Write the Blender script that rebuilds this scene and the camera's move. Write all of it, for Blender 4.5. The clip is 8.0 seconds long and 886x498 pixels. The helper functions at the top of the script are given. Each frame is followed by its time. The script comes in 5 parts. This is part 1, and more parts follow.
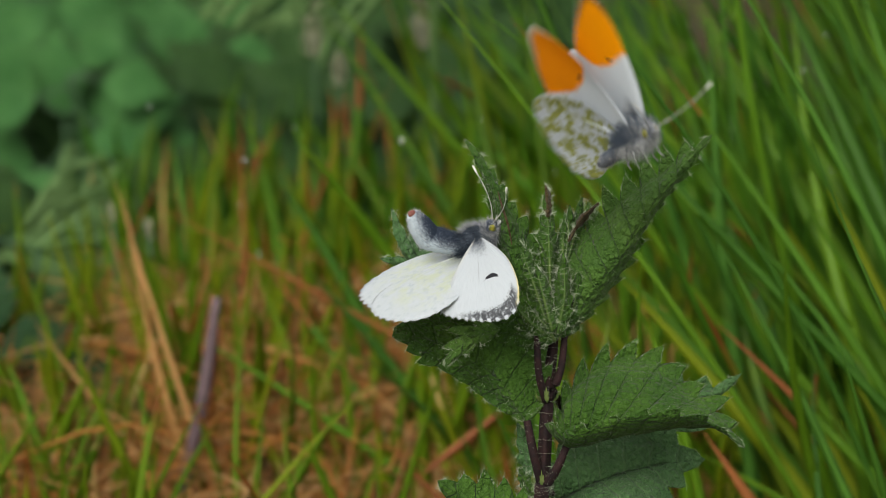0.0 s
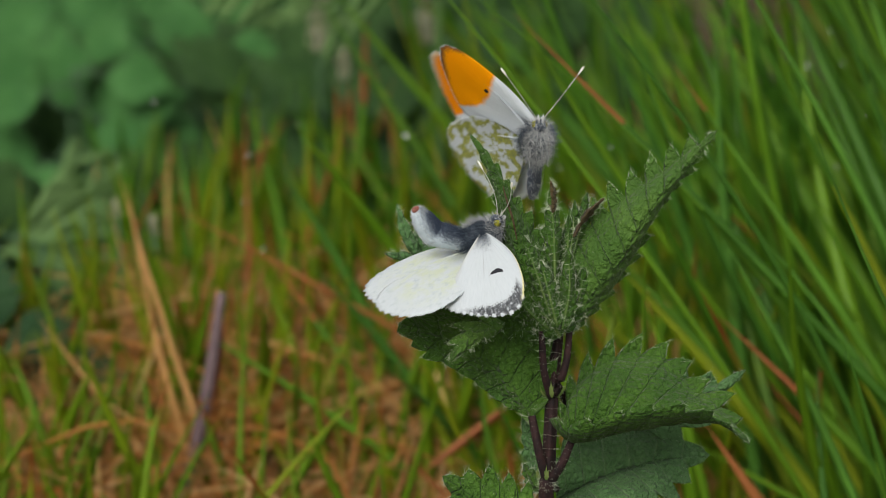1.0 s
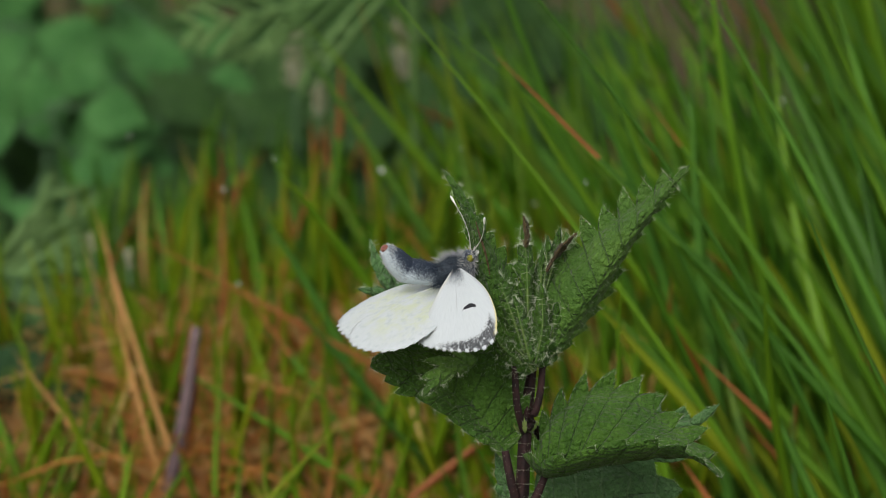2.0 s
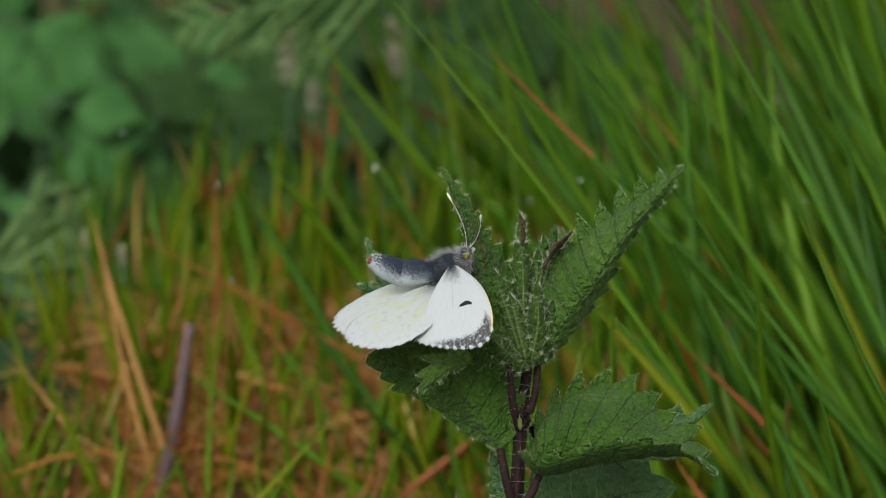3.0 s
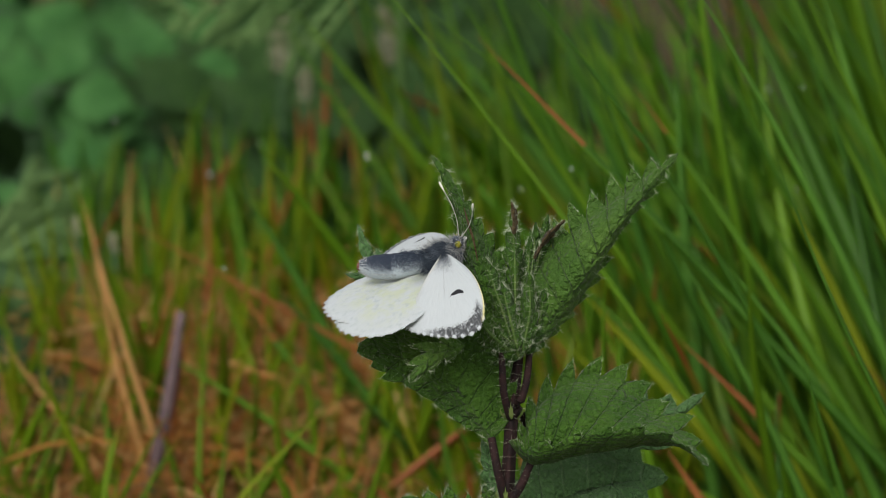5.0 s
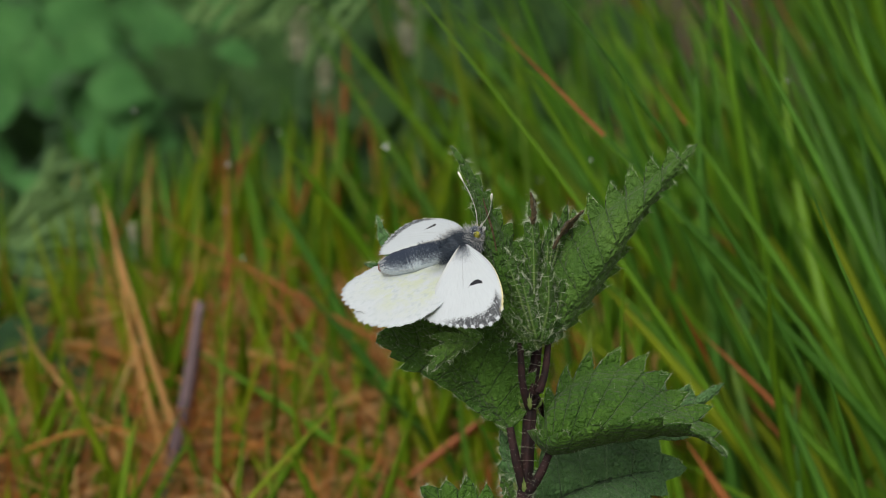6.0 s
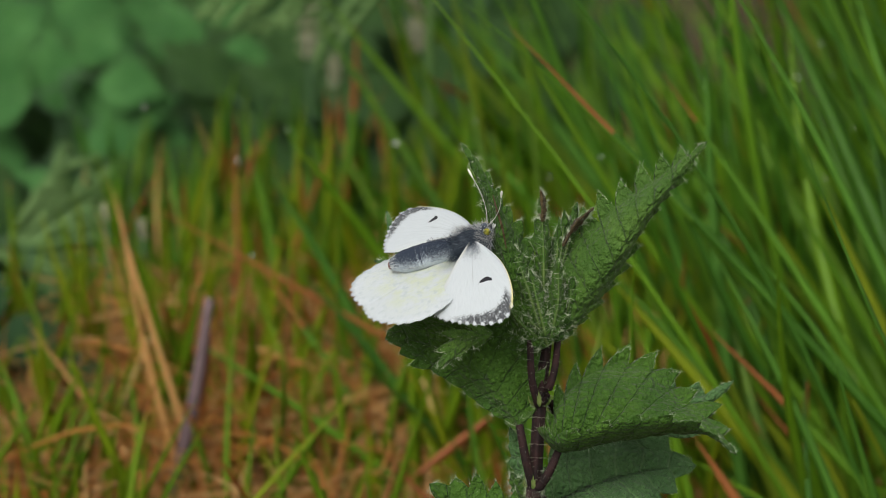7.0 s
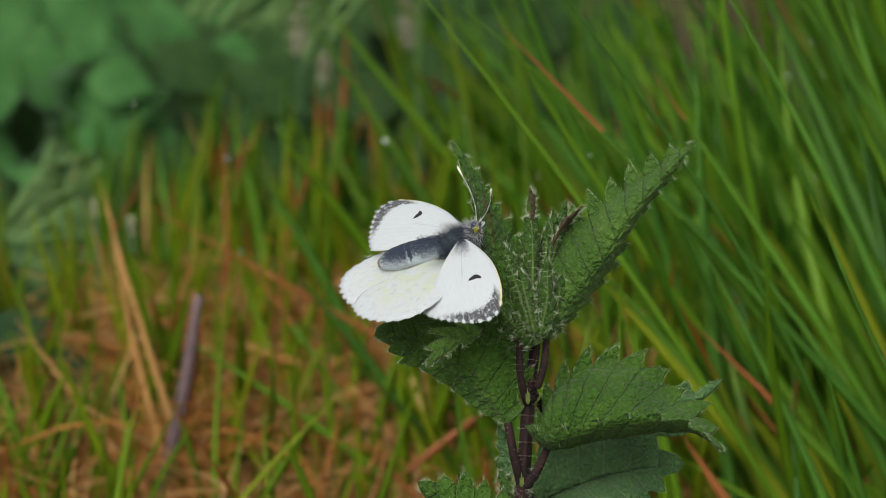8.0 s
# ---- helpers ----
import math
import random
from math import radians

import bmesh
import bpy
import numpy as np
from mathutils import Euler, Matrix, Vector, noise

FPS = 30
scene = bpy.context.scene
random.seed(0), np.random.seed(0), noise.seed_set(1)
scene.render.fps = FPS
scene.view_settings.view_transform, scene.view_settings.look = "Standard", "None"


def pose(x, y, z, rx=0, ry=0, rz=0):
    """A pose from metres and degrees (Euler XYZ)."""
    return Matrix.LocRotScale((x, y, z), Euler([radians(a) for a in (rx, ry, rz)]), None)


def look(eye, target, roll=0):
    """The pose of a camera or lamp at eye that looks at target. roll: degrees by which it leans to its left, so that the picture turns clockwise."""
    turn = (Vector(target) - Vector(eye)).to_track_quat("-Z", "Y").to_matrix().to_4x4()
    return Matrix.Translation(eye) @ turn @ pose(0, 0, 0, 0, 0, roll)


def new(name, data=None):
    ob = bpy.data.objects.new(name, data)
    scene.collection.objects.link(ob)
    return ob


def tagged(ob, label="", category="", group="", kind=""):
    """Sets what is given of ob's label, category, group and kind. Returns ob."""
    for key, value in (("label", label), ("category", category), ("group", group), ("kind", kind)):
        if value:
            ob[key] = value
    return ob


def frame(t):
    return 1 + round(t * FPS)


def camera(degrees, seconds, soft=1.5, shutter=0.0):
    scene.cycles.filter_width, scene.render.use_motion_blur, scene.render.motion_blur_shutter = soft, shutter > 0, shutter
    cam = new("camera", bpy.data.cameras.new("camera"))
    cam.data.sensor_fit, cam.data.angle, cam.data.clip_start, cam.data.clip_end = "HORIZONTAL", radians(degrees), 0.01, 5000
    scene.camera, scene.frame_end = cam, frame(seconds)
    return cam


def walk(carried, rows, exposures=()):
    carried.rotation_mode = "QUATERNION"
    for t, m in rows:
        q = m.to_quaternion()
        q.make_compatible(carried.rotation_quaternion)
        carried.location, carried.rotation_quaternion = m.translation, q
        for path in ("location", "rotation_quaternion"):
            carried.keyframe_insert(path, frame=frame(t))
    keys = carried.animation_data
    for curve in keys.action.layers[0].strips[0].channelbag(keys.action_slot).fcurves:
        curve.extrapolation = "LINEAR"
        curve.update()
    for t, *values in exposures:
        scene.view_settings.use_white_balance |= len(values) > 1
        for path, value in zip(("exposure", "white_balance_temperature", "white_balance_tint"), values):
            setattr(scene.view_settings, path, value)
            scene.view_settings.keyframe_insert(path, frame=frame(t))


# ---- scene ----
# ---- camera ----
ROOT = (0.0146, -0.0160, 0.0)        # foot of the nettle
EYE, AIM = (0.0, -0.4698, 0.321), (0.0, 0.0, 0.15)
cam = camera(17, 8.0, 0.6, 0.12)
cam.data.dof.use_dof = True          # long lens, shallow focus on the nettle's top
cam.data.dof.focus_distance = 0.497
cam.data.dof.aperture_fstop = 24
cam.data.dof.aperture_blades = 0
# seconds, tilt, pan, roll of the hand-held camera in degrees
HELD = [
    (0.0, -0.064, 0.132, -0.612), (0.1, -0.094, 0.144, -0.612), (0.2, -0.116, 0.152, -0.611), (0.3, -0.138, 0.155, -0.610),
    (0.5, -0.162, 0.165, -0.609), (0.8, -0.167, 0.195, -0.592), (1.0, -0.155, 0.218, -0.581), (1.2, -0.150, 0.194, -0.560),
    (1.3, -0.150, 0.182, -0.549), (1.5, 0.027, 0.105, -0.528), (1.7, 0.469, -0.050, -0.522), (2.0, 0.519, -0.258, -0.513),
    (2.2, 0.502, -0.372, -0.479), (3.3, 0.462, -0.389, -0.293), (3.5, 0.452, -0.423, -0.259), (4.0, 0.388, -0.516, -0.278),
    (4.5, 0.375, -0.517, -0.225), (4.7, 0.319, -0.558, -0.208), (5.8, 0.111, -0.310, -0.116), (6.0, 0.057, -0.181, -0.100),
    (6.2, 0.057, -0.066, -0.085), (6.5, 0.056, -0.002, -0.064), (7.0, 0.0, 0.0, 0.0), (7.5, -0.016, -0.068, 0.089),
    (8.0, -0.045, -0.208, 0.210),
]
walk(cam, [(t, look(EYE, AIM) @ pose(0, 0, 0, tilt, pan, roll)) for t, tilt, pan, roll in HELD],
     [(0.0, 0.60), (1.0, 0.58), (2.0, 0.53), (3.5, 0.44), (4.5, 0.40), (5.8, 0.50), (7.0, 0.58), (8.0, 0.60)])

# ---- light: bright overcast sky ----
world = bpy.data.worlds.new("overcast_sky")
scene.world = world
world.use_nodes = True
sky = world.node_tree.nodes.new("ShaderNodeTexSky")
sky.sky_type, sky.sun_disc = "NISHITA", False
sky.sun_elevation, sky.sun_rotation = radians(46), radians(203)
sky.air_density, sky.dust_density, sky.ozone_density = 1.0, 6.0, 0.6
cloud = world.node_tree.nodes.new("ShaderNodeMix")     # an even cloud layer over the blue
cloud.data_type = "RGBA"
cloud.inputs["Factor"].default_value = 0.7
cloud.inputs["B"].default_value = (7.2, 7.0, 6.6, 1)
world.node_tree.links.new(sky.outputs[0], cloud.inputs["A"])
world.node_tree.links.new(cloud.outputs["Result"], world.node_tree.nodes["Background"].inputs[0])
world.node_tree.nodes["Background"].inputs[1].default_value = 0.10
sun = new("sun", bpy.data.lights.new("sun", "SUN"))
sun.data.energy, sun.data.angle, sun.data.color = 1.6, radians(28), (1.0, 0.97, 0.92)
sun.matrix_world = look((-0.42, -1.0, 1.15), (0, 0, 0))

# ---- materials ----
def shader(name, rough=0.6):
    """A node material; returns the material, its nodes, links and surface."""
    mat = bpy.data.materials.new(name)
    mat.use_nodes = True
    nt = mat.node_tree
    bsdf = nt.nodes["Principled BSDF"]
    bsdf.inputs["Roughness"].default_value = rough
    bsdf.inputs["Specular IOR Level"].default_value = 0.3
    return mat, nt, bsdf


def node(nt, kind, **inputs):
    n = nt.nodes.new(kind)
    for key, value in inputs.items():
        n.inputs[key.replace("_", " ")].default_value = value
    return n


def calc(nt, op, a, b=0.0, c=0.0):
    n = nt.nodes.new("ShaderNodeMath")
    n.operation = op
    for i, v in enumerate((a, b, c)):
        if hasattr(v, "is_linked"):
            nt.links.new(v, n.inputs[i])
        else:
            n.inputs[i].default_value = v
    return n.outputs[0]


def blend(nt, fac, a, b):
    n = nt.nodes.new("ShaderNodeMix")
    n.data_type = "RGBA"
    for sock, v in ((n.inputs["Factor"], fac), (n.inputs["A"], a), (n.inputs["B"], b)):
        if hasattr(v, "is_linked"):
            nt.links.new(v, sock)
        elif isinstance(v, tuple):
            sock.default_value = (*v, 1)
        else:
            sock.default_value = v
    return n.outputs["Result"]


def noise_of(nt, scale, detail=3.0, coord=None, rough=0.6):
    n = node(nt, "ShaderNodeTexNoise", Scale=scale, Detail=detail, Roughness=rough)
    if coord is None:
        coord = nt.nodes.new("ShaderNodeTexCoord").outputs["Object"]
    nt.links.new(coord, n.inputs["Vector"])
    return n.outputs["Fac"]


def ramp(nt, v, lo, hi):
    n = nt.nodes.new("ShaderNodeMapRange")
    n.interpolation_type = "SMOOTHSTEP"
    n.inputs["From Min"].default_value, n.inputs["From Max"].default_value = lo, hi
    nt.links.new(v, n.inputs["Value"])
    return n.outputs["Result"]


def relief(nt, bsdf, height, strength, distance):
    n = node(nt, "ShaderNodeBump", Strength=strength, Distance=distance)
    nt.links.new(height, n.inputs["Height"])
    nt.links.new(n.outputs[0], bsdf.inputs["Normal"])


def let_through(mat, nt, bsdf, colour, share):
    """Thin living tissue: part of the light passes through."""
    tr = nt.nodes.new("ShaderNodeBsdfTranslucent")
    if hasattr(colour, "is_linked"):
        nt.links.new(colour, tr.inputs[0])
    else:
        tr.inputs[0].default_value = (*colour, 1)
    mix = node(nt, "ShaderNodeMixShader", Fac=share)
    nt.links.new(bsdf.outputs[0], mix.inputs[1])
    nt.links.new(tr.outputs[0], mix.inputs[2])
    nt.links.new(mix.outputs[0], nt.nodes["Material Output"].inputs["Surface"])


def island(nt):
    return nt.nodes.new("ShaderNodeNewGeometry").outputs["Random Per Island"]


def each(nt):
    return nt.nodes.new("ShaderNodeObjectInfo").outputs["Random"]


def uv_axes(nt, name):
    uv = nt.nodes.new("ShaderNodeUVMap")
    uv.uv_map = name
    sep = nt.nodes.new("ShaderNodeSeparateXYZ")
    nt.links.new(uv.outputs[0], sep.inputs[0])
    return uv.outputs[0], sep.outputs[0], sep.outputs[1]


def leaf_material(name, deep, light, vein, gloss=0.62):
    mat, nt, bsdf = shader(name, gloss)
    uv, u, v = uv_axes(nt, "leaf")
    wob = calc(nt, "MULTIPLY", calc(nt, "SUBTRACT", noise_of(nt, 260, 2), 0.5), 0.22)
    near = calc(nt, "ABSOLUTE", calc(nt, "SUBTRACT", calc(nt, "FRACT", calc(nt, "ADD", calc(nt, "ADD", u, wob), 0.45)), 0.5))
    side = calc(nt, "SUBTRACT", 1.0, ramp(nt, near, 0.0, 0.07))
    mid = calc(nt, "SUBTRACT", 1.0, ramp(nt, calc(nt, "ABSOLUTE", v), 0.015, 0.06))
    veins = calc(nt, "MAXIMUM", side, calc(nt, "MULTIPLY", mid, 0.1))
    here = nt.nodes.new("ShaderNodeTexCoord").outputs["Object"]
    warp = node(nt, "ShaderNodeTexNoise", Scale=700.0, Detail=2.0)
    nt.links.new(here, warp.inputs["Vector"])
    bent = nt.nodes.new("ShaderNodeVectorMath")
    bent.operation = "MULTIPLY_ADD"
    bent.inputs[1].default_value = (0.0011, 0.0011, 0.0011)
    nt.links.new(warp.outputs["Color"], bent.inputs[0])
    nt.links.new(here, bent.inputs[2])

    def network(scale):
        """Puckered cells of the blade."""
        cells = node(nt, "ShaderNodeTexVoronoi", Scale=scale)
        cells.feature = "SMOOTH_F1"
        cells.inputs["Smoothness"].default_value = 0.3
        nt.links.new(bent.outputs[0], cells.inputs["Vector"])
        return calc(nt, "SUBTRACT", 1.0, ramp(nt, cells.outputs["Distance"], 0.2, 0.75))

    quilt, small = network(900.0), network(2300.0)
    lines = node(nt, "ShaderNodeTexVoronoi", Scale=1100.0)
    lines.feature = "DISTANCE_TO_EDGE"
    nt.links.new(bent.outputs[0], lines.inputs["Vector"])
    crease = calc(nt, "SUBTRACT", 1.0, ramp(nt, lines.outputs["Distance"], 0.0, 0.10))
    big, fine = noise_of(nt, 90), noise_of(nt, 1500, 4)
    col = blend(nt, ramp(nt, big, 0.3, 0.7), deep, light)
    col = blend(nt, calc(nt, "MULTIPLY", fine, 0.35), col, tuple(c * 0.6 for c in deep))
    # shade of the hollows and thin creases is put into the colour
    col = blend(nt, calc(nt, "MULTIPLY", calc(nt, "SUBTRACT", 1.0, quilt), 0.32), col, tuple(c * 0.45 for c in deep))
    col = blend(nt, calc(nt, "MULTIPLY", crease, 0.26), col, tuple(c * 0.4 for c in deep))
    col = blend(nt, calc(nt, "MULTIPLY", veins, 0.42), col, vein)
    nt.links.new(col, bsdf.inputs["Base Color"])
    height = calc(nt, "ADD", calc(nt, "ADD", quilt, calc(nt, "MULTIPLY", small, 0.35)), calc(nt, "MULTIPLY", fine, 0.5))
    relief(nt, bsdf, calc(nt, "SUBTRACT", height, calc(nt, "MULTIPLY", veins, 0.8)), 1.0, 0.00044)
    bsdf.inputs["Sheen Weight"].default_value = 0.07
    bsdf.inputs["Sheen Roughness"].default_value = 0.4
    bsdf.inputs["Specular IOR Level"].default_value = 0.22
    let_through(mat, nt, bsdf, col, 0.22)
    return mat


def plain(name, a, b, scale, rough=0.6, share=0.0, bumps=0.0, by_piece=0.0):
    """Two tones mixed by a noise of that scale, with fine relief."""
    mat, nt, bsdf = shader(name, rough)
    fac = ramp(nt, noise_of(nt, scale), 0.3, 0.7)
    if by_piece:
        fac = calc(nt, "ADD", calc(nt, "MULTIPLY", island(nt), by_piece), calc(nt, "MULTIPLY", fac, 1 - by_piece))
    col = blend(nt, fac, a, b)
    nt.links.new(col, bsdf.inputs["Base Color"])
    if bumps:
        relief(nt, bsdf, noise_of(nt, scale * 9), 0.6, bumps)
    if share:
        let_through(mat, nt, bsdf, col, share)
    return mat


def blade_material(name, tones, brown=0.0, by_object=False):
    """Grass: tone differs from blade to blade, fine ribs run along it, some blades wither at the tip."""
    mat, nt, bsdf = shader(name, 0.42)
    uv, u, v = uv_axes(nt, "leaf")
    pick = each(nt) if by_object else island(nt)
    cr = nt.nodes.new("ShaderNodeValToRGB")
    cr.color_ramp.elements[0].color, cr.color_ramp.elements[1].color = (*tones[0], 1), (*tones[-1], 1)
    for i, c in enumerate(tones[1:-1], 1):
        cr.color_ramp.elements.new(i / (len(tones) - 1)).color = (*c, 1)
    nt.links.new(pick, cr.inputs[0])
    ribs = node(nt, "ShaderNodeTexWave", Scale=2.2, Distortion=0.6)
    stretch = node(nt, "ShaderNodeMapping", Scale=(0.05, 3.0, 1.0))
    nt.links.new(uv, stretch.inputs[0])
    ribs.bands_direction = "Y"
    nt.links.new(stretch.outputs[0], ribs.inputs["Vector"])
    patch = noise_of(nt, 60)
    col = blend(nt, calc(nt, "MULTIPLY", ribs.outputs["Fac"], 0.3), cr.outputs[0], tuple(c * 0.55 for c in tones[0]))
    col = blend(nt, calc(nt, "MULTIPLY", ramp(nt, patch, 0.5, 0.8), 0.35), col, tuple(c * 1.5 for c in tones[-1]))
    if brown:
        wither = calc(nt, "MULTIPLY", ramp(nt, calc(nt, "ADD", u, calc(nt, "MULTIPLY", patch, 0.2)), 0.85, 1.0),
                      ramp(nt, calc(nt, "FRACT", calc(nt, "MULTIPLY", pick, 37.0)), 1 - brown, 1 - brown + 0.05))
        col = blend(nt, wither, col, (0.30, 0.10, 0.025))
    nt.links.new(col, bsdf.inputs["Base Color"])
    let_through(mat, nt, bsdf, col, 0.42)
    return mat


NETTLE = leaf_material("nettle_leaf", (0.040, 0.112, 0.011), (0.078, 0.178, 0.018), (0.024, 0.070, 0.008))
NETTLE_BRIGHT = leaf_material("brightened_nettle_leaf", (0.062, 0.148, 0.020), (0.112, 0.222, 0.034), (0.035, 0.09, 0.012), 0.6)
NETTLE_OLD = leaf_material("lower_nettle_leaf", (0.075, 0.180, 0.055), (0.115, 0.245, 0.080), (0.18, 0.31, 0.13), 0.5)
STEM = plain("nettle_stem", (0.006, 0.0022, 0.0026), (0.024, 0.008, 0.0075), 500, 0.75, 0, 0.0002)
BUD = leaf_material("reddish_bud", (0.070, 0.050, 0.020), (0.12, 0.085, 0.035), (0.10, 0.05, 0.04))
STIPULE = plain("stipule", (0.10, 0.17, 0.035), (0.18, 0.24, 0.07), 500, 0.6, 0.3)
YOUNG_RIB = plain("young_midrib", (0.050, 0.115, 0.018), (0.105, 0.17, 0.04), 400, 0.6, 0.2, 0.0001)
HAIR = plain("stinging_hair", (0.42, 0.50, 0.34), (0.70, 0.76, 0.62), 300, 0.35, 0.35, 0, 0.8)
GRASS = blade_material("grass", [(0.050, 0.160, 0.008), (0.092, 0.250, 0.010), (0.165, 0.335, 0.014), (0.085, 0.225, 0.034), (0.22, 0.31, 0.022)], 0.14)
GRASS_LEFT = blade_material("short_grass", [(0.115, 0.230, 0.008), (0.190, 0.320, 0.010), (0.28, 0.34, 0.012), (0.115, 0.250, 0.012)], 0.2)
GRASS_DARK = blade_material("shaded_grass", [(0.075, 0.205, 0.016), (0.115, 0.275, 0.020), (0.100, 0.235, 0.038)])
BLADE = blade_material("tall_blade", [(0.036, 0.125, 0.007), (0.096, 0.262, 0.018), (0.19, 0.37, 0.016), (0.058, 0.185, 0.022), (0.135, 0.33, 0.035)], 0.0, True)
STRAW = blade_material("dry_straw", [(0.52, 0.22, 0.045), (0.70, 0.40, 0.125), (0.55, 0.195, 0.033), (0.84, 0.60, 0.27), (0.24, 0.08, 0.018)])
STRAW_ONE = blade_material("dry_stalk", [(0.56, 0.31, 0.10), (0.74, 0.47, 0.19)], 0, True)
RUST = blade_material("rusty_blade", [(0.36, 0.125, 0.042), (0.47, 0.185, 0.055)], 0, True)
PURPLE = plain("purple_stalk", (0.070, 0.045, 0.052), (0.125, 0.085, 0.088), 120, 0.5)
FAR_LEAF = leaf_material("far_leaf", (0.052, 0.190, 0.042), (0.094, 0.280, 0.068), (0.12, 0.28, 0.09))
# darker copy of the far leaf: shade is put into its colour
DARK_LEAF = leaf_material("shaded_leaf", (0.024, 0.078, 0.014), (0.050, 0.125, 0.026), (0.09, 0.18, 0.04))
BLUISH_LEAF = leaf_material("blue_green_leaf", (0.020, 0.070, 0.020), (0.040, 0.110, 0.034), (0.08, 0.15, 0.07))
FEATHER = plain("feathery_leaf", (0.062, 0.150, 0.034), (0.135, 0.235, 0.075), 60, 0.6, 0.25, 0, 0.6)
FEATHER_DARK = plain("dark_feathery_leaf", (0.030, 0.085, 0.030), (0.06, 0.13, 0.055), 60, 0.6, 0.2, 0, 0.6)
SEEDHEAD = plain("pale_seed_head", (0.32, 0.33, 0.20), (0.48, 0.46, 0.34), 200, 0.7, 0.2, 0, 0.7)


def soil_material():
    mat, nt, bsdf = shader("meadow_soil", 0.9)
    big, fine = noise_of(nt, 9, 5), noise_of(nt, 240, 4)
    col = blend(nt, ramp(nt, big, 0.35, 0.65), (0.045, 0.032, 0.014), (0.040, 0.070, 0.016))
    col = blend(nt, ramp(nt, fine, 0.45, 0.75), col, (0.15, 0.075, 0.028))
    nt.links.new(col, bsdf.inputs["Base Color"])
    relief(nt, bsdf, fine, 1.0, 0.006)
    return mat


def water_material():
    mat, nt, bsdf = shader("dew", 0.03)
    bsdf.inputs["Base Color"].default_value = (0.95, 1, 0.97, 1)
    bsdf.inputs["Transmission Weight"].default_value = 0.75
    bsdf.inputs["IOR"].default_value = 1.33
    return mat


SOIL, DEW = soil_material(), water_material()


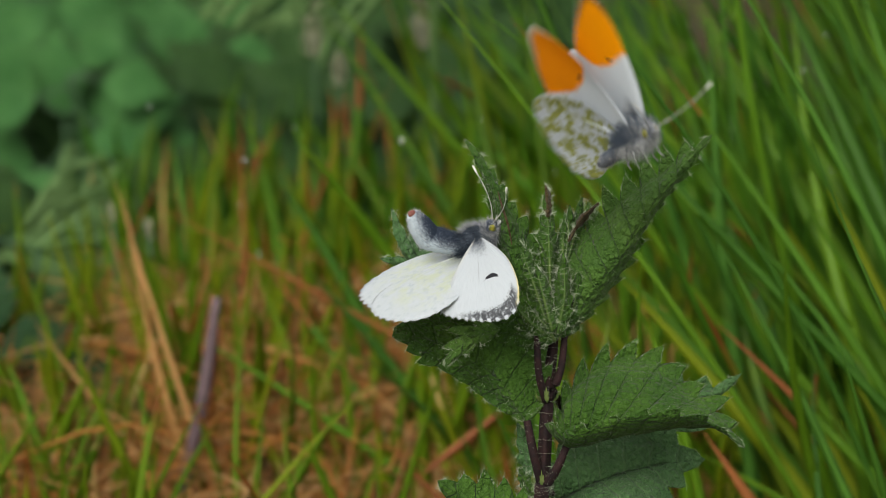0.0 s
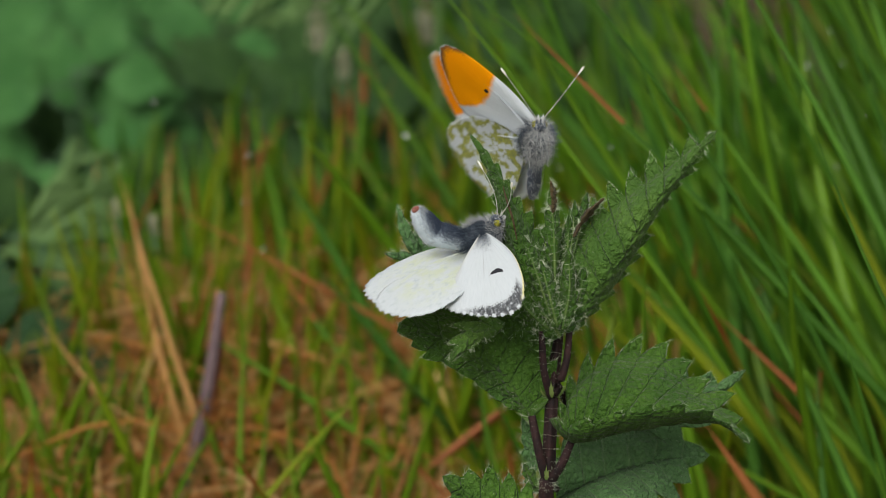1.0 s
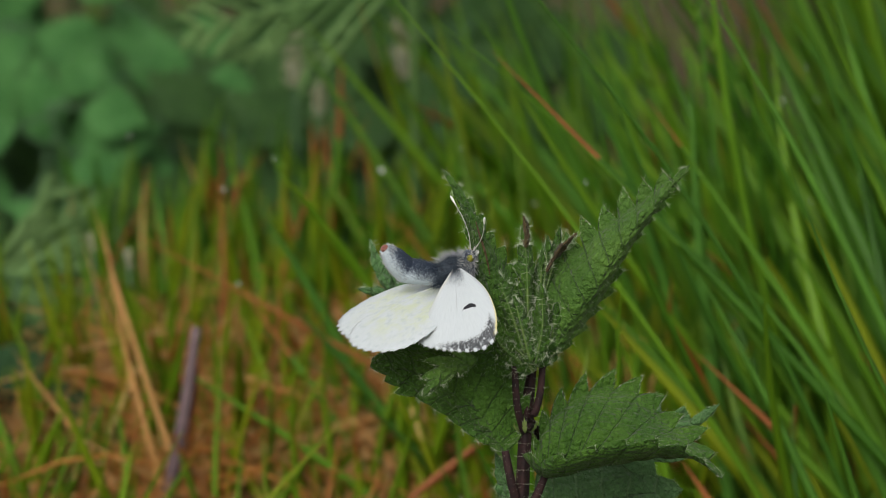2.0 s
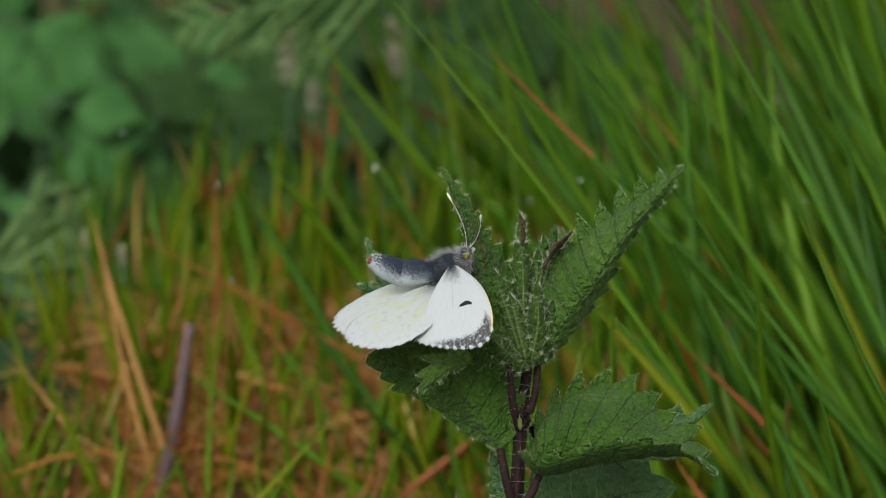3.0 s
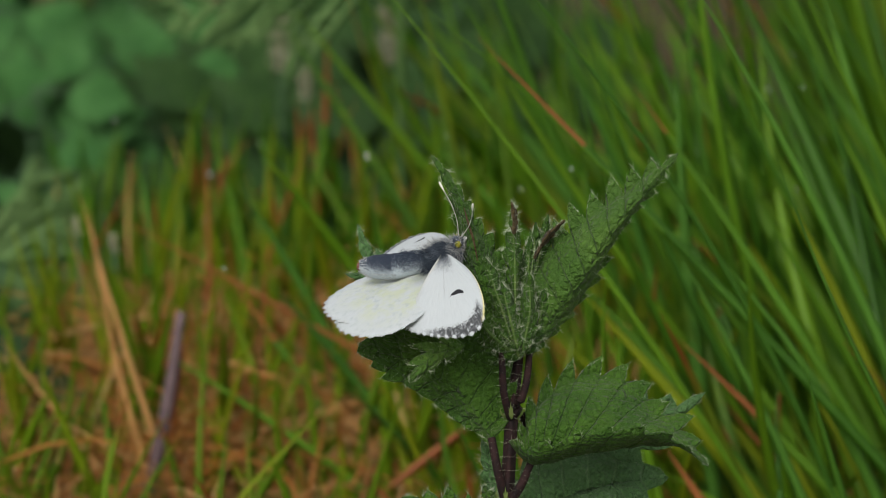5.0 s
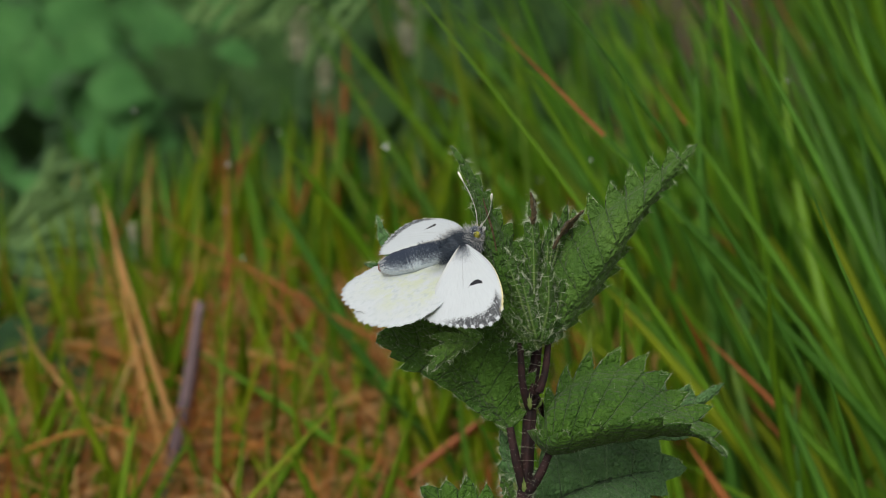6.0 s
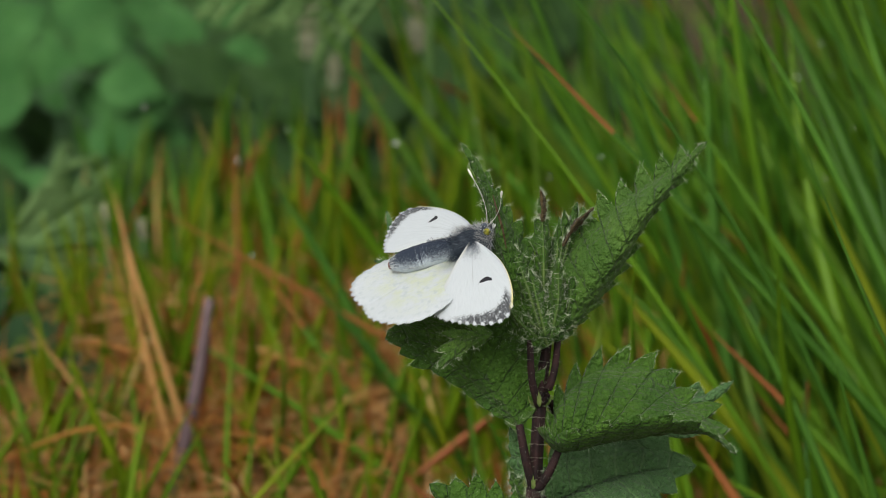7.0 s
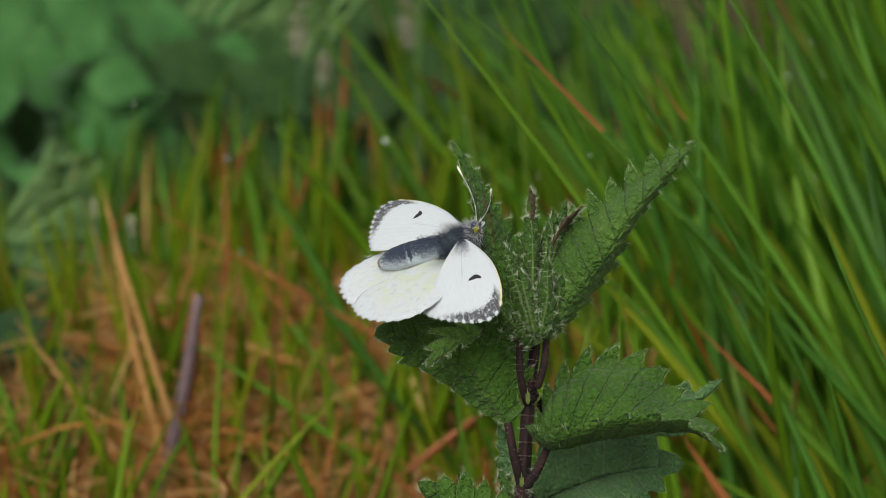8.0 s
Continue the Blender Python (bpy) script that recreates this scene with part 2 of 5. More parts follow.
def wing_material(name, kind):
    """Scaled wing membranes. fan: x round the rim (0 to 1/3 front edge, to 2/3 outer edge), y from the root; flat: 40 mm to 1."""
    mat, nt, bsdf = shader(name, 0.75)
    fan, a, r = uv_axes(nt, "fan")
    flat, x, y = uv_axes(nt, "flat")
    fine = noise_of(nt, 55, 6, flat, 0.8)
    speck = noise_of(nt, 120, 5, flat, 0.8)
    soft = noise_of(nt, 14, 3, flat)
    streak = node(nt, "ShaderNodeMapping", Scale=(90.0, 5.0, 1.0))
    nt.links.new(fan, streak.inputs[0])
    scales = noise_of(nt, 2.0, 3, streak.outputs[0])
    white, grey, black = (0.575, 0.625, 0.66), (0.45, 0.50, 0.54), (0.018, 0.019, 0.024)
    col = blend(nt, calc(nt, "MULTIPLY", ramp(nt, scales, 0.35, 0.75), 0.35), white, grey)
    col = blend(nt, calc(nt, "MULTIPLY", speck, 0.12), col, grey)
    wave = calc(nt, "ABSOLUTE", calc(nt, "SUBTRACT", calc(nt, "FRACT", calc(nt, "MULTIPLY", a, 24.0)), 0.5))
    ribs = calc(nt, "SUBTRACT", 1.0, ramp(nt, wave, 0.0, 0.09))
    rough_r = calc(nt, "ADD", r, calc(nt, "MULTIPLY", calc(nt, "SUBTRACT", speck, 0.5), 0.22))

    def around(px, py, w, h, arc=0.0, turn=0.0):
        ox, oy = calc(nt, "SUBTRACT", x, px / 40), calc(nt, "SUBTRACT", y, py / 40)
        c, s = math.cos(turn), math.sin(turn)
        dx = calc(nt, "MULTIPLY", calc(nt, "ADD", calc(nt, "MULTIPLY", ox, c), calc(nt, "MULTIPLY", oy, s)), 40 / w)
        dy = calc(nt, "MULTIPLY", calc(nt, "SUBTRACT", calc(nt, "MULTIPLY", oy, c), calc(nt, "MULTIPLY", ox, s)), 40 / h)
        dy = calc(nt, "ADD", calc(nt, "SUBTRACT", dy, arc * 0.5), calc(nt, "MULTIPLY", calc(nt, "MULTIPLY", dx, dx), arc))
        d = calc(nt, "SQRT", calc(nt, "ADD", calc(nt, "MULTIPLY", dx, dx), calc(nt, "MULTIPLY", dy, dy)))
        return calc(nt, "ADD", d, calc(nt, "MULTIPLY", calc(nt, "SUBTRACT", fine, 0.5), 1.3))

    if kind == "female_fore":
        col = blend(nt, calc(nt, "MULTIPLY", ramp(nt, calc(nt, "ADD", a, calc(nt, "MULTIPLY", soft, 0.1)), 0.68, 0.85), 0.35), col, (0.60, 0.58, 0.48))
        line = calc(nt, "SUBTRACT", 1.0, ramp(nt, calc(nt, "ABSOLUTE", calc(nt, "SUBTRACT", calc(nt, "ADD", a, calc(nt, "MULTIPLY", calc(nt, "SUBTRACT", soft, 0.5), 0.05)), 0.47)), 0.002, 0.006))
        col = blend(nt, calc(nt, "MULTIPLY", calc(nt, "MULTIPLY", line, calc(nt, "SUBTRACT", 1.0, ramp(nt, r, 0.45, 0.6))), 0.35), col, (0.25, 0.26, 0.28))
        # smoky patch from the tip along the outer edge, broken by pale scales and white fringe dots
        start = calc(nt, "ADD", 0.82, calc(nt, "MULTIPLY", calc(nt, "SUBTRACT", a, 0.30), 0.46))
        patch = calc(nt, "MULTIPLY", ramp(nt, calc(nt, "SUBTRACT", rough_r, start), -0.01, 0.03),
                     calc(nt, "MULTIPLY", ramp(nt, a, 0.27, 0.31), calc(nt, "SUBTRACT", 1.0, ramp(nt, a, 0.50, 0.62))))
        patch = calc(nt, "MULTIPLY", patch, ramp(nt, calc(nt, "ADD", calc(nt, "MULTIPLY", fine, 0.7), calc(nt, "ADD", calc(nt, "MULTIPLY", speck, 0.45), calc(nt, "MULTIPLY", calc(nt, "SUBTRACT", scales, 0.5), 0.35))), 0.41, 0.60))
        col = blend(nt, calc(nt, "MULTIPLY", patch, 0.93), col, (0.028, 0.030, 0.034))
        dots = calc(nt, "MULTIPLY", ramp(nt, calc(nt, "ADD", r, calc(nt, "MULTIPLY", calc(nt, "SINE", calc(nt, "MULTIPLY", a, 188.5)), 0.012)), 0.977, 0.987), ramp(nt, calc(nt, "SINE", calc(nt, "MULTIPLY", a, 188.5)), -0.1, 0.3))
        col = blend(nt, dots, col, white)
        col = blend(nt, calc(nt, "SUBTRACT", 1.0, ramp(nt, around(-1.3, 11.9, 1.1, 0.55, -0.9, 0.35), 0.85, 1.05)), col, black)
        edge = calc(nt, "MULTIPLY", ramp(nt, r, 0.955, 0.975), calc(nt, "SUBTRACT", 1.0, ramp(nt, a, 0.29, 0.33)))
        col = blend(nt, calc(nt, "MULTIPLY", edge, 0.75), col, (0.74, 0.66, 0.24))
        dust = calc(nt, "SUBTRACT", 1.0, ramp(nt, calc(nt, "ADD", rough_r, calc(nt, "MULTIPLY", fine, 0.35)), 0.22, 0.46))
        col = blend(nt, calc(nt, "MULTIPLY", dust, 0.85), col, (0.06, 0.075, 0.10))
    elif kind in ("male_fore", "male_fore_under"):
        tip = calc(nt, "SUBTRACT", calc(nt, "ADD", y, calc(nt, "MULTIPLY", calc(nt, "SUBTRACT", soft, 0.5), 0.05)), calc(nt, "MULTIPLY", calc(nt, "MULTIPLY", calc(nt, "ADD", x, 0.08), calc(nt, "ADD", x, 0.08)), 2.2))
        orange = ramp(nt, tip, 10.6 / 40, 11.6 / 40)
        bright = (0.80, 0.32, 0.0) if kind == "male_fore" else (0.74, 0.25, 0.003)
        bsdf.inputs["Specular IOR Level"].default_value = 0.08
        tone = blend(nt, calc(nt, "MULTIPLY", scales, 0.5), bright, (0.76, 0.26, 0.0))
        col = blend(nt, orange, col, tone)
        rim = calc(nt, "MULTIPLY", ramp(nt, rough_r, 0.93, 0.99), calc(nt, "MULTIPLY", ramp(nt, a, 0.26, 0.31), calc(nt, "SUBTRACT", 1.0, ramp(nt, a, 0.44, 0.56))))
        col = blend(nt, calc(nt, "MULTIPLY", rim, 0.85), col, black if kind == "male_fore" else (0.4, 0.4, 0.3))
        col = blend(nt, calc(nt, "SUBTRACT", 1.0, ramp(nt, around(-1.4, 12.0, 0.42, 0.46), 0.8, 1.05)), col, black)
        if kind == "male_fore":
            dust = calc(nt, "SUBTRACT", 1.0, ramp(nt, calc(nt, "ADD", rough_r, calc(nt, "MULTIPLY", calc(nt, "SUBTRACT", scales, 0.5), 0.25)), 0.12, 0.30))
            col = blend(nt, calc(nt, "MULTIPLY", dust, 0.9), col, (0.03, 0.035, 0.045))
    elif kind == "male_hind":
        col = blend(nt, calc(nt, "MULTIPLY", ribs, 0.35), col, grey)
        dust = calc(nt, "SUBTRACT", 1.0, ramp(nt, calc(nt, "ADD", rough_r, calc(nt, "MULTIPLY", calc(nt, "SUBTRACT", scales, 0.5), 0.3)), 0.12, 0.34))
        col = blend(nt, calc(nt, "MULTIPLY", dust, 0.9), col, (0.035, 0.04, 0.05))
    elif kind == "hind_under":
        moss = ramp(nt, calc(nt, "ADD", noise_of(nt, 21, 2, flat, 0.5), calc(nt, "MULTIPLY", ribs, 0.06)), 0.47, 0.53)
        tone = blend(nt, ramp(nt, fine, 0.4, 0.65), (0.34, 0.36, 0.02), (0.12, 0.15, 0.02))
        col = blend(nt, calc(nt, "MULTIPLY", moss, 0.9), col, tone)
    elif kind == "hind":
        tint = calc(nt, "MULTIPLY", ramp(nt, noise_of(nt, 15, 4, flat), 0.36, 0.66), calc(nt, "SUBTRACT", 1.0, ramp(nt, r, 0.6, 1.0)))
        col = blend(nt, calc(nt, "MULTIPLY", tint, 0.6), col, (0.54, 0.60, 0.36))
        mottle = ramp(nt, noise_of(nt, 34, 3, flat), 0.5, 0.7)
        col = blend(nt, calc(nt, "MULTIPLY", mottle, 0.6), col, (0.42, 0.49, 0.52))
        dust = calc(nt, "SUBTRACT", 1.0, ramp(nt, rough_r, 0.06, 0.34))
        col = blend(nt, calc(nt, "MULTIPLY", dust, 0.7), col, (0.12, 0.14, 0.17))
        rim = calc(nt, "MULTIPLY", ramp(nt, rough_r, 0.96, 1.02), ramp(nt, fine, 0.5, 0.6))
        col = blend(nt, calc(nt, "MULTIPLY", rim, 0.5), col, (0.2, 0.21, 0.22))
    nt.links.new(col, bsdf.inputs["Base Color"])
    relief(nt, bsdf, calc(nt, "ADD", calc(nt, "MULTIPLY", ribs, 0.25), calc(nt, "ADD", calc(nt, "MULTIPLY", scales, 0.3), calc(nt, "MULTIPLY", speck, 0.3))), 0.4, 0.00015)
    let_through(mat, nt, bsdf, col, 0.28)
    return mat


WINGS = {k: wing_material(k + "_wing", k) for k in ("female_fore", "male_fore", "male_fore_under", "hind_under", "hind", "male_hind")}


def abdomen_material():
    """Blue-black above, flanks powdered with pale scales."""
    mat, nt, bsdf = shader("dusted_abdomen_scales", 0.75)
    co = nt.nodes.new("ShaderNodeTexCoord").outputs["Object"]
    sep = nt.nodes.new("ShaderNodeSeparateXYZ")
    nt.links.new(co, sep.inputs[0])
    low = calc(nt, "ADD", calc(nt, "MULTIPLY", sep.outputs[2], -330.0), calc(nt, "MULTIPLY", sep.outputs[0], -45.0))
    powder = ramp(nt, calc(nt, "ADD", low, calc(nt, "MULTIPLY", noise_of(nt, 4200, 4), 1.8)), 0.44, 1.28)
    col = blend(nt, powder, (0.012, 0.020, 0.038), (0.48, 0.56, 0.62))
    nt.links.new(col, bsdf.inputs["Base Color"])
    relief(nt, bsdf, noise_of(nt, 2600, 3), 0.5, 0.0001)
    return mat


BODY = plain("dark_body_scales", (0.020, 0.026, 0.040), (0.10, 0.12, 0.15), 900, 0.8, 0, 0.0001)
ABDOMEN = abdomen_material()
FUR_DARK = plain("dark_fur", (0.012, 0.018, 0.032), (0.085, 0.115, 0.15), 200, 0.7, 0.1, 0, 0.9)
FUR_PALE = plain("pale_fur", (0.30, 0.32, 0.33), (0.70, 0.72, 0.72), 200, 0.7, 0.2, 0, 0.9)
FRINGE = plain("wing_fringe", (0.36, 0.38, 0.40), (0.64, 0.68, 0.70), 200, 0.7, 0.3, 0, 0.9)
EYE_GREEN = plain("speckled_eye", (0.34, 0.33, 0.03), (0.03, 0.035, 0.02), 1700, 0.25)
FEELER = plain("feeler", (0.22, 0.22, 0.21), (0.55, 0.55, 0.52), 1400, 0.6)
CLUB = plain("feeler_club", (0.60, 0.60, 0.54), (0.80, 0.80, 0.74), 900, 0.6)
LEG = plain("leg_scales", (0.10, 0.11, 0.11), (0.30, 0.30, 0.29), 1200, 0.7)
VENT = plain("abdomen_end", (0.07, 0.018, 0.014), (0.24, 0.09, 0.06), 1800, 0.6)

# ---- shapes ----
RIGHT, RISE, AWAY = Vector((1, 0, 0)), Vector((0, 0.3420, 0.9397)), Vector((0, 0.9397, -0.3420))


def site(u, w, d):
    """A place by millimetres to the right, up the slope and away from the middle of the nettle's top."""
    return Vector(AIM) + (RIGHT * u + RISE * w + AWAY * d) / 1000


def way(u, w, d):
    return (RIGHT * u + RISE * w + AWAY * d).normalized()


def mesh_of(name, verts, faces, mats, layers=None, slots=None, smooth=True):
    """layers: {name: one (u, v) for each vertex}."""
    me = bpy.data.meshes.new(name)
    me.from_pydata([tuple(v) for v in verts], [], faces)
    for mat in mats:
        me.materials.append(mat)
    if smooth:
        me.polygons.foreach_set("use_smooth", [True] * len(me.polygons))
    if slots is not None:
        me.polygons.foreach_set("material_index", slots)
    if layers:
        loops = np.empty(len(me.loops), dtype=np.int32)
        me.loops.foreach_get("vertex_index", loops)
        for key, uvs in layers.items():
            lay = me.uv_layers.new(name=key)
            lay.data.foreach_set("uv", np.asarray(uvs, dtype=np.float32)[loops].ravel())
    me.update()
    return me


def part(name, me, parent, label="", m=None):
    ob = new(name, me)
    ob.parent = parent
    if m is not None:
        ob.matrix_basis = m
    return tagged(ob, label)


def tube(path, radii, sides=8, lobes=0.0, cap=True):
    """Verts and faces of a tapering tube along a path; lobes: how far the section is four-cornered."""
    verts, faces = [], []
    path = [Vector(p) for p in path]
    up = Vector((0.13, 0.37, 0.92))
    for i, p in enumerate(path):
        d = (path[min(i + 1, len(path) - 1)] - path[max(i - 1, 0)]).normalized()
        x = d.cross(up).normalized() if abs(d.dot(up)) < 0.97 else d.cross(Vector((1, 0, 0))).normalized()
        y = d.cross(x)
        for k in range(sides):
            a = 2 * math.pi * k / sides
            r = radii[i] * (1 + lobes * math.cos(4 * a))
            verts.append(p + (x * math.cos(a) + y * math.sin(a)) * r)
    for i in range(len(path) - 1):
        for k in range(sides):
            a, b = i * sides + k, i * sides + (k + 1) % sides
            faces.append((a, b, b + sides, a + sides))
    if cap:
        n = (len(path) - 1) * sides
        faces.append(tuple(range(sides))[::-1])
        faces.append(tuple(range(n, n + sides)))
    return verts, faces


def smooth_path(points, steps=6):
    """Catmull-Rom through the points."""
    pts = [Vector(p) for p in points]
    pts = [pts[0] * 2 - pts[1]] + pts + [pts[-1] * 2 - pts[-2]]
    out = []
    for i in range(1, len(pts) - 2):
        a, b, c, d = pts[i - 1:i + 3]
        for k in range(steps):
            t = k / steps
            out.append(0.5 * ((2 * b) + (c - a) * t + (2 * a - 5 * b + 4 * c - d) * t * t + (3 * b - a - 3 * c + d) * t ** 3))
    return out + [pts[-2]]


def taper(values, count):
    """Values spread evenly over count stations."""
    return [float(v) for v in np.interp(np.linspace(0, 1, count), np.linspace(0, 1, len(values)), values)]


def add(verts, faces, more):
    v, f = more
    n = len(verts)
    verts.extend(v)
    faces.extend([tuple(i + n for i in face) for face in f])


def bristles(spots, rng, length, radius, spread=0.5, sweep=None):
    """Fine tapering hairs: three-sided cones, slightly bent. spots: (place, direction)."""
    verts, faces = [], []
    for p, n in spots:
        d = (n + Vector((rng.gauss(0, 1), rng.gauss(0, 1), rng.gauss(0, 1))) * spread * 0.5).normalized()
        if sweep is not None:
            d = (d + sweep).normalized()
        l = length * rng.uniform(0.5, 1.25)
        x = d.orthogonal().normalized()
        y = d.cross(x)
        bend = (x * rng.uniform(-1, 1) + y * rng.uniform(-1, 1)) * l * 0.15
        k = len(verts)
        for a in (0, 2.1, 4.2):
            verts.append(p + (x * math.cos(a) + y * math.sin(a)) * radius)
        for a in (0, 2.1, 4.2):
            verts.append(p + d * l * 0.55 + bend * 0.4 + (x * math.cos(a) + y * math.sin(a)) * radius * 0.6)
        verts.append(p + d * l + bend)
        for i in range(3):
            j = (i + 1) % 3
            faces += [(k + i, k + j, k + 3 + j, k + 3 + i), (k + 3 + i, k + 3 + j, k + 6)]
    return verts, faces


def leaf_shape(base, tip, normal, half, folds=(20, 20), curl=(0, 0), arch=0.1, teeth=11, cut=0.8, seed=1, cols=8, wide=(0.5, 1.3), twist=0.0, wave=0.09, lop=(1, 1)):
    """A toothed nettle leaf. half: half its width in metres; folds: degrees by which the two halves rise from the midrib
    (left of the tip's direction, right of it); curl: further degrees at the margin; lop: the halves' widths."""
    rng = random.Random(seed)
    base, tip = Vector(base), Vector(tip)
    length = (tip - base).length
    a = (tip - base).normalized()
    n = Vector(normal)
    n = (n - a * n.dot(a)).normalized()
    b = n.cross(a)
    al, be = wide
    top = al / (al + be)
    peak = top ** al * (1 - top) ** be
    bite = cut * length / teeth
    verts, uvs, faces = [], [], []

    def width(s):
        s = min(max(s, 0.004), 1.0)
        return half * s ** al * ((1 - s) ** be + 0.01) / peak

    def notch(s):
        w = width(s)
        return min(bite, w * 0.5) * min(1.0, max(0.0, (1 - s) * teeth * 0.8)) * min(1.0, s * teeth * 1.5)

    def place(s, reach, side):
        """side: 0 left, 1 right of the midrib."""
        w = max(width(s), 0.12 * half)
        m = min(1.15, reach / w)
        reach *= lop[side]
        along = length * (s + 0.20 * m ** 1.4 * max(0, 1 - s) * (w / half))
        ang = radians(folds[side] + curl[side] * m)
        sq = m if side == 0 else -m
        puff = (abs(math.sin(math.pi * (s * teeth + 0.05))) ** 0.7) * math.sin(math.pi * min(1, m * 1.02)) * 0.00018 * (half / 0.012) ** 0.5
        puff += noise.noise(Vector((s * 9, sq * 3, seed))) * 0.0006 * (half / 0.012)
        puff += noise.noise(Vector((s * 5.5, sq * 1.6, seed + 0.5))) * half * wave * m
        out = b * (1 if side == 0 else -1)
        lat = out * math.cos(ang) + n * math.sin(ang)
        nor = n * math.cos(ang) - out * math.sin(ang)
        pos = Matrix.Rotation(radians(twist * s), 3, a) @ (lat * reach + nor * puff)
        verts.append(pos + base + a * along + n * (length * arch * (4 * s * (1 - s)) - length * 0.05 * s * s))
        uvs.append((s * teeth, sq))
        return len(verts) - 1

    steps = 5
    count = teeth * steps + 1
    middle = [place(i / (count - 1), 0.0, 0) for i in range(count)]
    for side in (0, 1):
        def face(*f):
            faces.append(f if side else f[::-1])
        rows = []
        for i in range(count):
            s = i / (count - 1)
            edge = width(s) - notch(s)
            rows.append([middle[i]] + [place(s, edge * (1 - (1 - j / cols) ** 1.4), side) for j in range(1, cols + 1)])
        for i in range(count - 1):
            for j in range(cols):
                face(rows[i][j], rows[i + 1][j], rows[i + 1][j + 1], rows[i][j + 1])
        for k in range(teeth - 1):        # pointed teeth, leaning forward
            size = rng.uniform(0.82, 1.15)
            s1 = (k + rng.uniform(1.0, 1.25)) / teeth
            c = notch((k + 0.7) / teeth)
            crown = width((k + 0.7) / teeth) - c + c * size
            last = [rows[k * steps + i][-1] for i in range(steps + 1)]
            for f in (0.3, 0.58, 0.82, 0.985):
                ring = []
                for i in range(steps + 1):
                    s0 = (k * steps + i) / (count - 1)
                    e0 = width(s0) - notch(s0)
                    swell = 0.16 * c * math.sin(math.pi * f) * (1 - i / steps)
                    ring.append(place(s0 + (s1 - s0) * f, e0 + (crown - e0) * f + swell, side))
                for i in range(steps):
                    face(last[i], last[i + 1], ring[i + 1], ring[i])
                last = ring
    return verts, faces, uvs


def leaf_part(parent, mat, rng_seed, **kw):
    verts, faces, uvs = leaf_shape(seed=rng_seed, **kw)
    ob = part("leaf", mesh_of("leaf", verts, faces, [mat], {"leaf": uvs}), parent)
    thick = ob.modifiers.new("thickness", "SOLIDIFY")
    thick.thickness, thick.offset = 0.00028, -1
    return ob


def along(path, s):
    """The place at a share of the path's length."""
    cut = [0.0]
    for p, q in zip(path, path[1:]):
        cut.append(cut[-1] + (q - p).length)
    x = min(max(s, 0.0), 1.0) * cut[-1]
    i = min(max(int(np.searchsorted(cut, x, "right")) - 1, 0), len(path) - 2)
    return path[i].lerp(path[i + 1], (x - cut[i]) / max(cut[i + 1] - cut[i], 1e-9))


